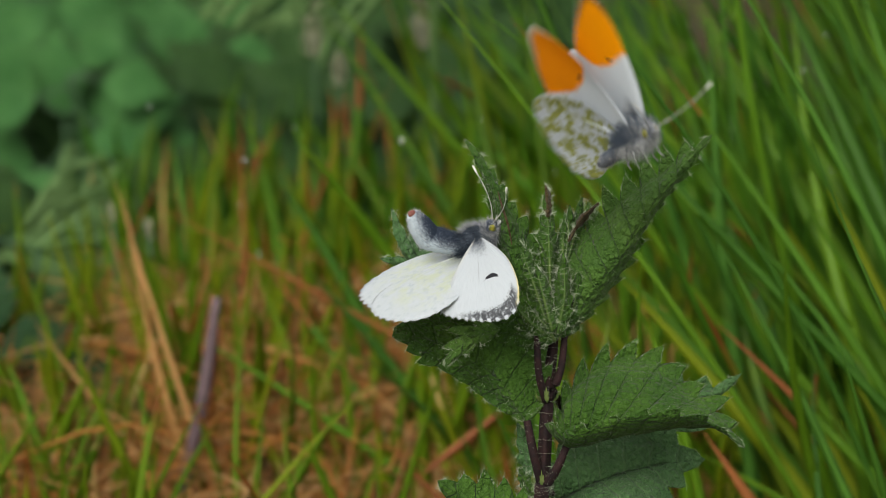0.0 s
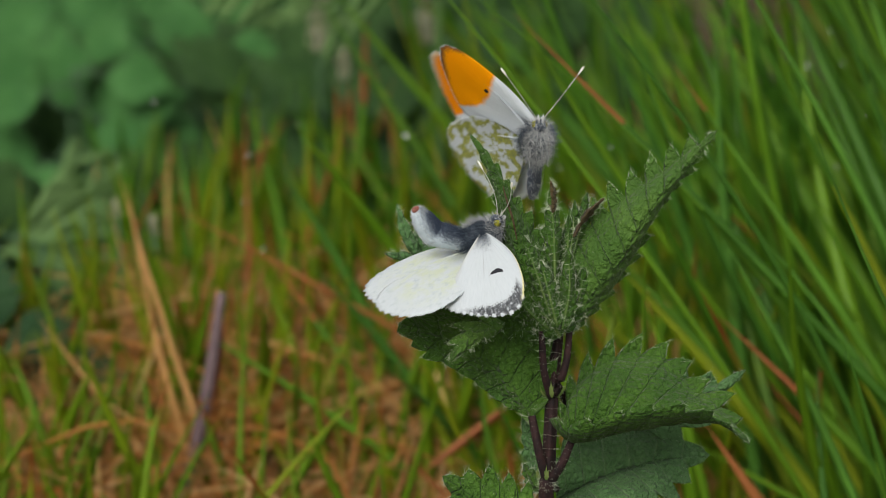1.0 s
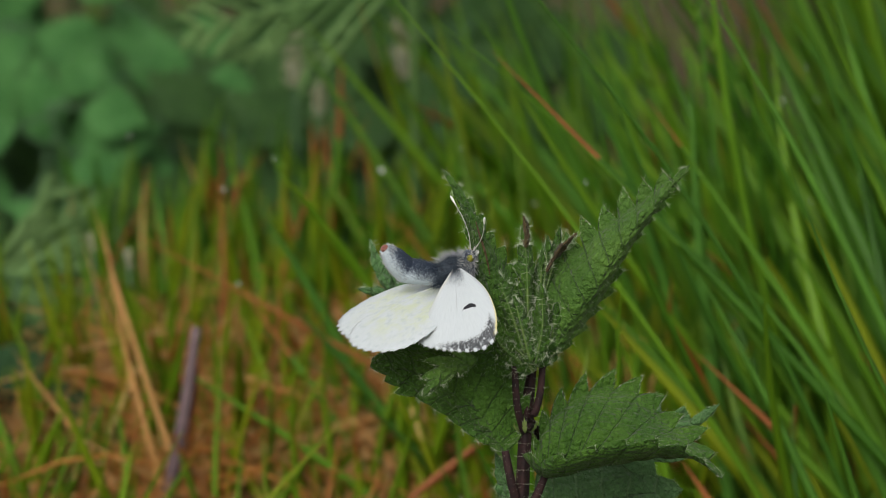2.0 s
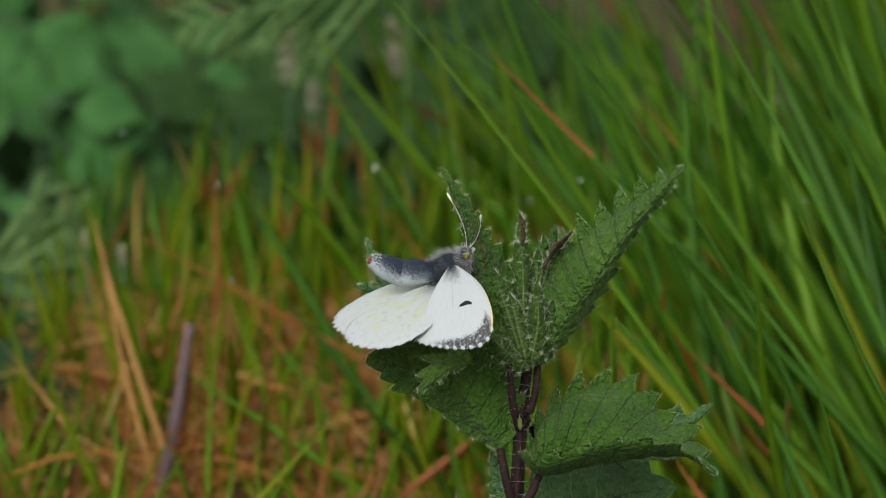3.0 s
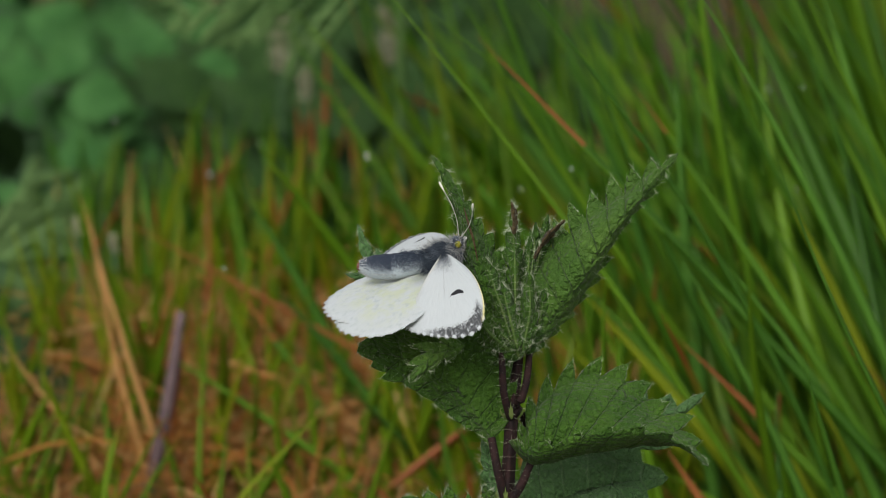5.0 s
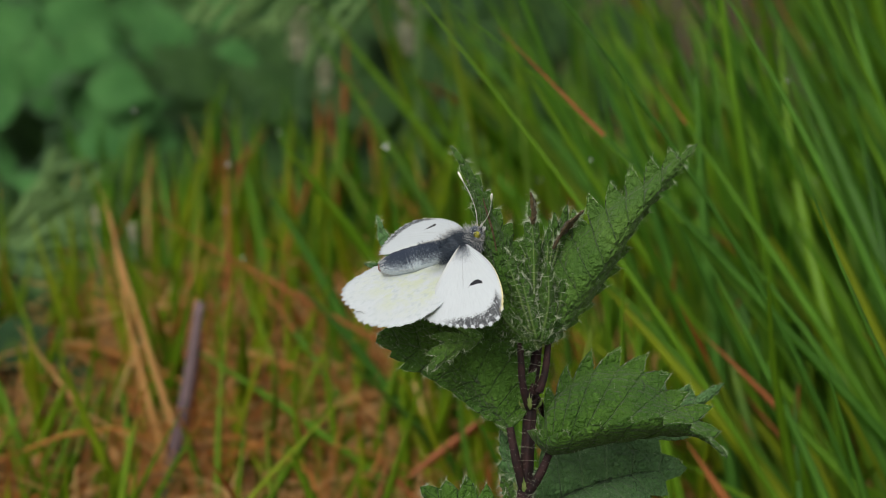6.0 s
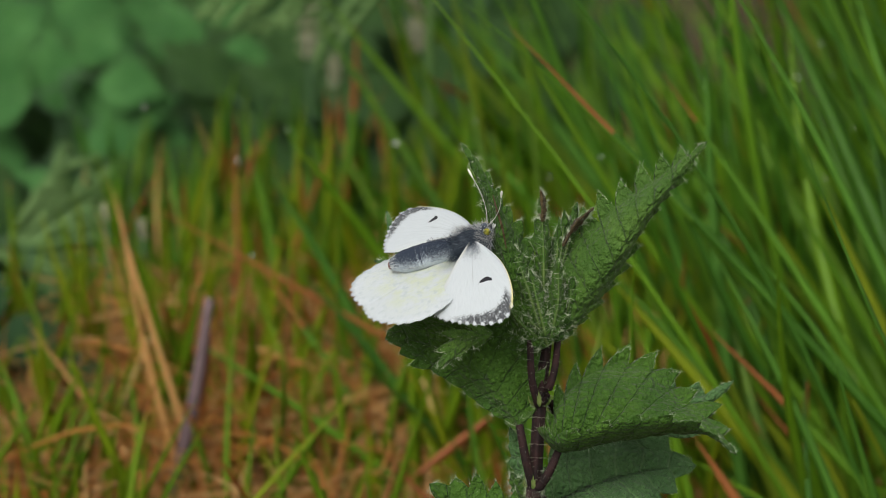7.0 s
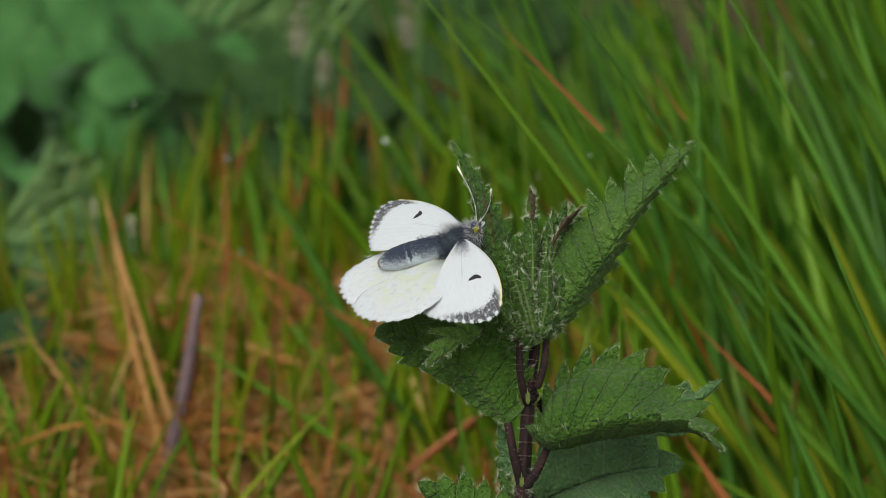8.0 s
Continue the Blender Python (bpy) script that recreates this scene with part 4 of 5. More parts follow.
def wing_pose(side, fore, flap, sweep, twist=0, low=0.0):
    hinge = pose(0.001 * SIZE if fore else -0.0012 * SIZE, side * 0.001 * SIZE, ((0.7 if fore else 0.5) - low) / 1000 * SIZE, side * flap)
    return hinge @ pose(0, 0, 0, 0, twist) @ pose(0, 0, 0, 0, 0, side * sweep)


# feet: leg root along the body, then the foot; a flying butterfly draws them in
LEGS = {"female": ((1.8, 3.6, 1.4, -3.8), (0.4, 1.6, 3.4, -4.2), (-1.0, -2.6, 2.8, -4.0)), "male": ((1.8, 2.6, 1.2, -2.6), (0.4, 0.2, 1.6, -2.9), (-1.0, -2.4, 1.4, -2.6))}


def butterfly(name, label, sex):
    rng = random.Random(21 if sex == "male" else 22)
    fly = tagged(new(name), label, "butterfly")
    k, drop = (0.86, -0.45) if sex == "female" else (0.95, 0)
    tv, tf = lathe([(x, ry * k, rz * k, z + drop) for x, ry, rz, z in ((-3.2, 1.0, 1.0, 0), (-2.2, 1.7, 1.8, 0.2), (-0.6, 2.1, 2.3, 0.5), (1.0, 2.15, 2.4, 0.6), (2.3, 1.8, 2.0, 0.5), (3.1, 1.1, 1.2, 0.4), (3.4, 0.6, 0.7, 0.4))])
    thorax = part("thorax", mesh_of("thorax", tv, tf, [BODY]), fly, "dark furry thorax")
    hv, hf = fur_on(tv, rng, 2600 if sex == "female" else 4200, 0.0017 if sex == "female" else 0.0023, -0.7, 0.8, lambda p: p.y < 0.4 if sex == "female" else p.z > 0.2)
    part("dark_fur", mesh_of("dark_fur", hv, hf, [FUR_DARK], smooth=False), thorax, "blue-black fur")
    hv, hf = fur_on(tv, rng, 1700, 0.0018, -0.5, 0.9, lambda p: p.y > 0.15 or p.x > 2.0 or p.z < -1.6 if sex == "female" else p.z < 0.1 or p.x > 1.8)
    part("pale_fur", mesh_of("pale_fur", hv, hf, [FUR_PALE], smooth=False), thorax, "pale grey fur")
    ev, ef = lathe([(2.7, 0.5, 0.5, 0.35), (3.2, 1.0, 1.0, 0.4), (3.9, 1.15, 1.1, 0.4), (4.5, 0.9, 0.9, 0.35), (4.9, 0.4, 0.45, 0.25)])
    nod = pose(0, 0, 0, 0, -18) if sex == "female" else None      # the resting female looks up
    head = part("head", mesh_of("head", ev, ef, [BODY]), fly, "small furry head", nod)
    hv, hf = fur_on(ev, rng, 300, 0.0008, 0.3)
    part("pale_fur", mesh_of("pale_fur", hv, hf, [FUR_PALE], smooth=False), head)
    for side in (1, -1):
        bm = bmesh.new()
        bmesh.ops.create_uvsphere(bm, u_segments=16, v_segments=10, radius=0.00062 * SIZE)
        bmesh.ops.scale(bm, vec=(0.95, 0.62, 1.0), verts=bm.verts)
        bmesh.ops.translate(bm, vec=Vector((4.05, side * 0.95, 0.5)) / 1000 * SIZE, verts=bm.verts)
        me = bpy.data.meshes.new("eye")
        bm.to_mesh(me)
        bm.free()
        me.materials.append(EYE_GREEN)
        part("eye", me, head, "speckled yellow-green eye")
        start = Vector((4.5, side * 0.35, 0.9))
        if sex == "male":
            reach = Vector((8.0, side * 5.6, 2.6))
        else:       # the resting female holds hers up, well apart
            reach = Vector((2.4, 3.3, 6.7)) if side > 0 else Vector((6.0, -1.7, 4.2))
        sag = Vector((0.5, 0, -0.5))
        pts = [start, start + reach * 0.35 + sag * 0.8, start + reach * 0.7 + sag * 0.7, start + reach]
        line = smooth_path([p / 1000 * SIZE for p in pts], 6)
        v, f = tube(line, [r / 1000 for r in taper([0.11, 0.075, 0.07, 0.08], len(line))], 7)
        feeler = part("antenna", mesh_of("antenna", v, f, [FEELER]), head, "thin grey antenna with a pale club")
        d = (line[-1] - line[-2]).normalized()
        v, f = tube([line[-1] + d * s / 1000 for s in (-0.2, 0.15, 0.7, 1.3, 1.6)], [r / 1000 for r in (0.08, 0.13, 0.2, 0.19, 0.06)], 8)
        part("club", mesh_of("club", v, f, [CLUB]), feeler)
        v, f = tube([Vector(p) / 1000 * SIZE for p in ((4.7, side * 0.3, 0.0), (5.5, side * 0.35, 0.25), (6.2, side * 0.4, 0.65))], [0.00022, 0.0002, 0.00006], 7)
        part("palp", mesh_of("palp", v, f, [FUR_PALE]), head)
    # abdomen, hinged behind the thorax; the female's bends in its middle too
    long = 9.6 if sex == "male" else 10.6

    def abdomen_rings(s0, s1, n, shift=0.0):
        rings = []
        for i in range(n + 1):
            s = s0 + (s1 - s0) * i / n
            fat = 1.15 + 0.88 * math.sin(math.pi * min(1, 0.16 + s * 0.72)) if sex == "female" else 0.7 + 0.5 * math.sin(math.pi * (0.2 + s * 0.6))
            if s > 0.8:
                fat *= 1 - 3.0 * (s - 0.8) ** 1.25
            fat *= 1 + 0.016 * math.sin(s * 44)
            rings.append((0.4 - s * long - shift, fat, fat * 1.02, (0.3 if sex == "female" else -0.3) * s * s))
        return rings

    def coat(av, ob):
        hv, hf = fur_on(av, rng, 600, 0.0005, -1.6, 0.4, lambda p: p.z < (-0.2 if sex == "female" else 0.6))
        part("pale_fur", mesh_of("pale_fur", hv, hf, [FUR_PALE], smooth=False), ob)
        hv, hf = fur_on(av, rng, 600, 0.0005, -1.8, 0.4, lambda p: p.z > 0.2 and p.x > -3.5)
        part("dark_fur", mesh_of("dark_fur", hv, hf, [FUR_DARK], smooth=False), ob)

    scales = ABDOMEN if sex == "female" else BODY
    if sex == "female":      # rounded inside the joint
        av, af = lathe(abdomen_rings(0.0, 0.56, 12) + [(TAIL_HINGE - 1.0, 1.4, 1.4, 0.1), (TAIL_HINGE - 1.5, 0.7, 0.7, 0.1)])
    else:
        av, af = lathe(abdomen_rings(0.0, 1.0, 18))
    abdomen = part("abdomen", mesh_of("abdomen", av, af, [scales]), fly, "slender grey-dusted abdomen", pose(-0.0028 * SIZE, 0, 0))
    coat(av, abdomen)
    tail = None
    if sex == "female":
        rings = abdomen_rings(0.46, 1.0, 12, TAIL_HINGE)
        tv, tf = lathe([(rings[0][0] + 1.0, 0.8, 0.8, 0.1), (rings[0][0] + 0.6, 1.45, 1.45, 0.1)] + rings)
        spots = []
        for _ in range(1100):
            i = rng.randrange(len(tv) - 20)
            p = tv[i].lerp(tv[i + 20], rng.random())
            if p.z > 0.0002 and p.x > -0.0042:
                continue
            spots.append((p, (Vector((0, p.y, p.z)).normalized() * 0.5 + Vector((-1, 0, 0))).normalized()))
        x, _, _, z = rings[-1]
        vv, vf = tube([Vector((x + 0.15, 0, z)) / 1000 * SIZE, Vector((x - 0.3, 0, z + 0.08)) / 1000 * SIZE, Vector((x - 0.42, 0, z + 0.1)) / 1000 * SIZE], [0.00074, 0.00066, 0.0004], 12)
        hv, hf = bristles(spots, rng, 0.0005, 0.00003, 0.4)
        n, k = len(tv), len(tv) + len(hv)
        me = mesh_of("abdomen_tip", tv + hv + vv, tf + [tuple(i + n for i in f) for f in hf] + [tuple(i + k for i in f) for f in vf],
                     [scales, FUR_PALE, VENT], slots=[0] * len(tf) + [1] * len(hf) + [2] * len(vf))
        tail = part("abdomen_tip", me, abdomen, "pale dusted end of the abdomen", pose(TAIL_HINGE / 1000 * SIZE, 0, 0))
    wings = {}
    for side in (1, -1):
        over = WINGS["female_fore" if sex == "female" else "male_fore"]
        under = WINGS["hind"] if sex == "female" else WINGS["male_fore_under"]
        size = 0.96 if sex == "female" else 0.93
        for key, name, rim, top, low, wave, belly, grow, what in (
                ("H", "hindwing", HIND, WINGS["hind" if sex == "female" else "male_hind"], WINGS["hind_under"], 0.022, 0.5, size, "rounded white hindwing, mottled green below"),
                ("F", "forewing", FORE, over, under, 0.022 if sex == "female" else 0.008, 0.7, 1.0, "white forewing with a sooty tip and black spot" if sex == "female" else "white forewing with a bright orange tip")):
            me, rim_spots = wing_mesh(name, rim, side, top, low, wave, belly, grow)
            wings[key, side] = part(name, me, fly, what)
            spots = []
            for i in range(len(rim_spots) - 1):
                for _ in range(4):
                    spots.append((rim_spots[i][0].lerp(rim_spots[i + 1][0], rng.random()), rim_spots[i][1]))
            hv, hf = bristles(spots, rng, 0.00034, 0.00004, 0.35)
            part("fringe", mesh_of("fringe", hv, hf, [FRINGE], smooth=False), wings[key, side], "fine pale fringe of scales")
    for side in (1, -1):
        for k, (x, fx, fy, fz) in enumerate(LEGS[sex]):
            knee = Vector((x + (fx - x) * 0.5, side * (0.8 + fy * 0.55), -1.2))
            pts = [Vector((x, side * 0.8, -1.0)), knee, Vector((fx, side * fy, fz)), Vector((fx + 0.6, side * (fy + 0.2), fz - 0.9))]
            line = [p / 1000 * SIZE for p in pts]
            v, f = tube(line, [0.00022, 0.00018, 0.00012, 0.00008], 7)
            part("leg", mesh_of("leg", v, f, [LEG], smooth=True), fly, "thin pale jointed leg")
    return fly, wings, abdomen, tail


FEMALE, FEMALE_WINGS, FEMALE_ABDOMEN, FEMALE_TAIL = butterfly("white_butterfly", "white female orange-tip butterfly with black-spotted wings, on the nettle", "female")
MALE, MALE_WINGS, MALE_ABDOMEN, _ = butterfly("orange_tipped_butterfly", "white butterfly with bright orange wing tips, in flight", "male")

# ---- the meadow ----
def soil_at(x, y):
    """Height of the soil: level round the nettle, a bank falling away behind the gap in the grass."""
    side = 1 / (1 + math.exp(max(-30.0, min(30.0, (x - 0.06) / 0.03))))
    fade = max(0.0, 1 - max(0.0, abs(x) - 0.8)) * max(0.0, 1 - max(0.0, y - 1.3))
    return -0.42 * max(0.0, min(y, 0.85) - 0.42) * side * fade


def ground():
    n = 60
    verts, faces = [], []
    steps = [math.copysign(0.02 * abs(i) + 40 * (abs(i) / 30) ** 9, i) for i in range(-30, 31)]
    for y in steps:
        for x in steps:
            z = 0.004 * noise.noise(Vector((x * 14, y * 14, 0))) + 0.002 * noise.noise(Vector((x * 60, y * 60, 3)))
            verts.append((x, y + 0.3, (z if abs(x) < 2 and abs(y) < 2 else 0) + soil_at(x, y + 0.3)))
    for j in range(n):
        for i in range(n):
            a = j * (n + 1) + i
            faces.append((a, a + 1, a + n + 2, a + n + 1))
    tagged(new("ground", mesh_of("ground", verts, faces, [SOIL])), "brown meadow soil under grass", "ground", kind="structure")


def blade_shape(root, top, bow, width, steps=9, twist=0.0, keel=0.25, droop=0.0):
    """A grass blade with a keel: root, top, sideways bow (a vector), width at the foot."""
    root, top, bow = Vector(root), Vector(top), Vector(bow)
    verts, faces, uvs = [], [], []
    axis = (top - root).normalized()
    side0 = axis.cross(Vector((0, 1, 0.15))).normalized()
    for i in range(steps + 1):
        s = i / steps
        p = root.lerp(top, s) + bow * (4 * s * (1 - s)) + Vector((0, 0, -droop)) * s ** 3
        w = width * (0.75 + 0.5 * s - 0.2 * s * s if s < 0.35 else (0.905 + 0.02) * (1 - ((s - 0.35) / 0.65) ** 2.2) + 0.02) * 0.5
        side = Matrix.Rotation(twist * s, 3, axis) @ side0
        nor = side.cross(axis)
        k = len(verts)
        verts += [p - side * w, p + nor * w * keel, p + side * w, p + nor * w * keel * 0.4 - nor * width * 0.05]
        uvs += [(s, 0.0), (s, 0.5), (s, 1.0), (s, 0.5)]
        if i:
            for j in range(4):
                a, b = k - 4 + j, k - 4 + (j + 1) % 4
                faces.append((a, b, b + 4, a + 4))
    return verts, faces, uvs


def sward(name, label, mat, count, seed, where, height, lean, spread, width, steps=8, category="grass"):
    """Many blades as one thing. where(rng) gives a root (x, y); lean: mean top offset for a blade one metre high."""
    rng = random.Random(seed)
    verts, faces, uvs = [], [], []
    for _ in range(count):
        x, y = where(rng)
        h = rng.uniform(*height)
        z = soil_at(x, y)
        top = Vector((x + (lean[0] + rng.gauss(0, spread)) * h, y + (lean[1] + rng.gauss(0, spread)) * h, z + h))
        bow = Vector((rng.gauss(0, 0.05), rng.gauss(0, 0.05), 0.01)) * h
        v, f, u = blade_shape((x, y, z - 0.004), top, bow, rng.uniform(*width), steps, rng.gauss(0, 0.8), rng.uniform(0.1, 0.5), h * max(0, rng.gauss(0.0, 0.06)))
        add(verts, faces, (v, f))
        uvs += u
    return tagged(new(name, mesh_of(name, verts, faces, [mat], {"leaf": uvs})), label, category, kind="stuff")


def within(x0, x1, y0, y1):
    return lambda rng: (rng.uniform(x0, x1), rng.uniform(y0, y1))


def deep(x, y, dist):
    """The place at that distance from the lens, by the grid of px()."""
    k = dist / 0.5
    return Vector(EYE) + AWAY * dist + (RIGHT * (x - 784) / 10490 + RISE * (441 - y) / 10490) * k


def one_blade(mat, a, b, dist, width, label, bow=(0, 0, 0), dist_top=None, rust=2.0, name="grass_blade", category="grass", group="tall grass blades"):
    """A blade on the line through two places, from the soil up."""
    p, q = deep(*a, dist), deep(*b, dist_top or dist)
    low = soil_at(p.x, p.y)
    if p.z > low and q.z - p.z > 1e-4:
        p = p - (q - p) * min((p.z - low) / (q.z - p.z), 3.0)
        p.z = soil_at(p.x, p.y) - 0.003
    v, f, u = blade_shape(p, q, bow, width, 14, 0.5, 0.35)
    slots = [1 if i // 4 >= rust * 14 else 0 for i in range(len(f))]     # withered towards the tip
    return tagged(new(name, mesh_of(name, v, f, [mat, RUST], {"leaf": u}, slots)), label, category, group)


def thatch(count, seed):
    """The mat of dead stems and blades, lying criss-cross."""
    rng = random.Random(seed)
    verts, faces, uvs = [], [], []
    for _ in range(count):
        x = rng.uniform(-0.30, 0.14)
        y = rng.uniform(0.08, 0.34 if x > -0.09 else 0.25)
        hill = 0.036 * math.exp(-((x + 0.06) / 0.13) ** 2 - ((y - 0.22) / 0.12) ** 2)
        z = rng.uniform(0.0, 0.012) + hill * rng.uniform(0.3, 1.0)
        a, l = rng.uniform(0, math.pi), rng.uniform(0.02, 0.06)
        d = Vector((math.cos(a), math.sin(a), rng.gauss(0.1, 0.5))) * l
        v, f, u = blade_shape(Vector((x, y, z)) - d / 2, Vector((x, y, z)) + d / 2, Vector((rng.gauss(0, 0.08), rng.gauss(0, 0.08), rng.gauss(0.05, 0.08))) * l, rng.uniform(0.0004, 0.0011), 5, rng.gauss(0, 1.2))
        add(verts, faces, (v, f))
        uvs += u
    tagged(new("dead_grass", mesh_of("dead_grass", verts, faces, [STRAW], {"leaf": uvs})), "mat of rust-brown dead grass on the ground", "dead grass", kind="stuff")


def leafy_plant(name, label, mat, root, height, leaves, size, seed, category="plant", lean=(0, 0), teeth=8):
    """A broad-leaved plant: a stem and pairs of leaves."""
    rng = random.Random(seed)
    plant = tagged(new(name), label, category)
    root = Vector((root[0], root[1], soil_at(*root)))
    top = root + Vector((lean[0], lean[1], height))
    line = smooth_path([root, root.lerp(top, 0.5) + Vector((0.008, 0, 0)), top], 6)
    v, f = tube(line, taper([0.0022, 0.001], len(line)), 8, 0.05)
    part("stem", mesh_of("stem", v, f, [FEATHER_DARK]), plant)
    for i in range(leaves):
        s = 0.15 + 0.85 * (i + 1) / leaves
        p = root.lerp(top, s)
        a = i * 2.4 + rng.uniform(-0.4, 0.4)
        l = size * rng.uniform(0.75, 1.15) * (1.15 - 0.5 * s)
        out = Vector((math.cos(a), 0.35 * math.sin(a), 0.55 * math.sin(a) + rng.uniform(-0.15, 0.3))).normalized()
        leaf_part(plant, mat, seed * 50 + i, base=p + out * 0.012, tip=p + out * (0.012 + l), normal=Vector((rng.uniform(-0.3, 0.3), -0.8, 0.75)),
                  half=l * rng.uniform(0.34, 0.42), folds=(8, 8), arch=0.05, teeth=teeth, cut=0.5, cols=3)
        v, f = tube([p, p + out * 0.013], [0.0009, 0.0007], 6)
        part("leaf_stalk", mesh_of("leaf_stalk", v, f, [FEATHER_DARK]), plant)
    return plant


def feather_leaf(name, label, mat, base, tip, spread, count, seed, fan=True):
    """A finely cut leaf: many thin segments along or round a rib."""
    rng = random.Random(seed)
    thing = tagged(new(name), label, "leaf")
    base, tip = Vector(base), Vector(tip)
    a = (tip - base)
    l = a.length
    n = Vector((0.1, -0.6, 0.8))
    b = n.cross(a).normalized()
    v, f = tube(smooth_path([base - Vector((0, 0, base.z - soil_at(base.x, base.y))) + Vector((0, 0.01, 0)), base.lerp(tip, 0.0) + Vector((0, 0, -0.004)), base, base.lerp(tip, 0.5), tip], 4), taper([0.0016, 0.0014, 0.0012, 0.0008, 0.0003], 17), 7)
    part("rib", mesh_of("rib", v, f, [mat]), thing)
    for i in range(count):
        s = (i + 0.5) / count
        for side in (1, -1):
            p = base + a * (s * 0.92 if not fan else s * 0.25)
            ang = side * (0.75 if not fan else rng.uniform(0.02, spread))
            d = (a.normalized() * math.cos(ang) + b * math.sin(ang) + n * rng.gauss(0, 0.15)).normalized()
            seg = l * ((0.55 * (1 - s) + 0.12) if not fan else rng.uniform(0.5, 0.95))
            verts, faces = [], []
            bv, bf, bu = blade_shape(p, p + d * seg, n * seg * 0.05, 0.0028, 6, rng.gauss(0, 0.5))
            add(verts, faces, (bv, bf))
            for k in range(3):
                q = p + d * seg * rng.uniform(0.3, 0.8)
                e = (d + b * rng.choice((-0.7, 0.7)) + n * rng.gauss(0, 0.2)).normalized()
                bv, bf, bu = blade_shape(q, q + e * seg * 0.3, n * 0.001, 0.002, 4)
                add(verts, faces, (bv, bf))
            part("leaf_segment", mesh_of("leaf_segment", verts, faces, [mat]), thing)
    return thing


def dew_drop(p, r):
    bm = bmesh.new()
    bmesh.ops.create_icosphere(bm, subdivisions=2, radius=r)
    bmesh.ops.scale(bm, vec=(1, 1, 0.86), verts=bm.verts)
    me = bpy.data.meshes.new("dew_drop")
    bm.to_mesh(me)
    bm.free()
    me.materials.append(DEW)
    me.polygons.foreach_set("use_smooth", [True] * len(me.polygons))
    ob = tagged(new("dew_drop", me), "clear round dew drop on a grass blade", "dew drop", "dew drops")
    ob.location = p


ground()
thatch(9000, 3)
# tall grass, leaning over from the side
sward("tall_grass", "dense tall green grass, all leaning one way", GRASS, 540, 4, lambda r: (0.135 + 0.36 * r.random() ** 0.8, r.uniform(0.17, 0.60)), (0.16, 0.42), (-0.40, 0.0), 0.11, (0.002, 0.0052), 12)
sward("tall_grass", "tall green grass further back", GRASS_DARK, 300, 5, within(0.15, 0.8, 0.60, 1.2), (0.2, 0.40), (-0.30, 0.0), 0.16, (0.003, 0.006), 10)
sward("low_grass", "low green grass at the foot of the tall blades", GRASS, 520, 12, lambda r: (r.uniform(0.02, 0.26), r.uniform(0.10, 0.40)), (0.04, 0.13), (-0.35, 0.0), 0.25, (0.0022, 0.0045), 9)
rng = random.Random(13)
for _ in range(110):
    x, y, h = rng.uniform(0.085, 0.27), rng.uniform(0.05, 0.20), rng.uniform(0.08, 0.19)
    dry = rng.random() < 0.015
    top = (x + rng.gauss(-0.38, 0.16) * h, y + rng.gauss(0, 0.16) * h, h)
    v, f, u = blade_shape((x, y, -0.004), top, (rng.gauss(0, 0.05) * h, rng.gauss(0, 0.05) * h, 0.01 * h), rng.uniform(0.0009, 0.0016) if dry else rng.uniform(0.0014, 0.0034), 12, rng.gauss(0, 0.8), rng.uniform(0.1, 0.5))
    tagged(new("dry_stalk" if dry else "grass_blade", mesh_of("grass_blade", v, f, [STRAW_ONE if dry else BLADE], {"leaf": u})), "thin pale dry stalk among green grass" if dry else "slender green grass blade close behind the nettle", "dry grass" if dry else "grass", "grass blades behind the nettle")
# short, yellower grass in the gap
sward("short_grass", "short yellow-green grass standing in dead stems", GRASS_LEFT, 560, 6, lambda r: (lambda x: (x, r.uniform(0.17, 0.335 if x > -0.085 else 0.25)))(r.uniform(-0.22, 0.10)), (0.030, 0.082), (0.02, 0.0), 0.20, (0.0022, 0.0045), 9)
sward("short_grass", "short green grass further back", GRASS, 420, 7, lambda r: (lambda x: (x, r.uniform(0.30, 0.38 + 0.6 * max(0, x - 0.04))))(r.uniform(-0.10, 0.16)), (0.03, 0.07), (0.05, 0.0), 0.14, (0.0025, 0.005), 9)
rng = random.Random(8)
for _ in range(115):
    x, y, h = rng.uniform(-0.24, 0.08), rng.uniform(0.16, 0.36), rng.uniform(0.03, 0.085)
    top = (x + rng.gauss(-0.05, 0.28) * h, y + rng.gauss(0, 0.28) * h, h)
    v, f, u = blade_shape((x, y, -0.003), top, (rng.gauss(0, 0.05) * h, 0, 0), rng.uniform(0.0008, 0.0017), 8, rng.gauss(0, 0.8))
    tagged(new("dry_stalk", mesh_of("dry_stalk", v, f, [STRAW_ONE if rng.random() < 0.6 else RUST], {"leaf": u})), "thin dry grass stalk standing in dead grass", "dry grass", "thin dry stalks")
sward("front_grass", "young yellow-green grass in front of dead stems", GRASS_LEFT, 300, 14, lambda r: (r.uniform(-0.17, 0.08), r.uniform(0.10, 0.22)), (0.025, 0.08), (0.05, 0.0), 0.25, (0.0016, 0.0032), 9)
sward("meadow_grass", "low meadow grass all round", GRASS, 3200, 15, lambda r: (lambda a, d: (d * math.cos(a), 0.1 + d * math.sin(a)))(r.choice((r.uniform(-3.3, 0.1), r.uniform(3.0, 4.0))), r.uniform(0.62, 3.2)), (0.05, 0.16), (-0.15, 0.0), 0.3, (0.003, 0.006), 5)
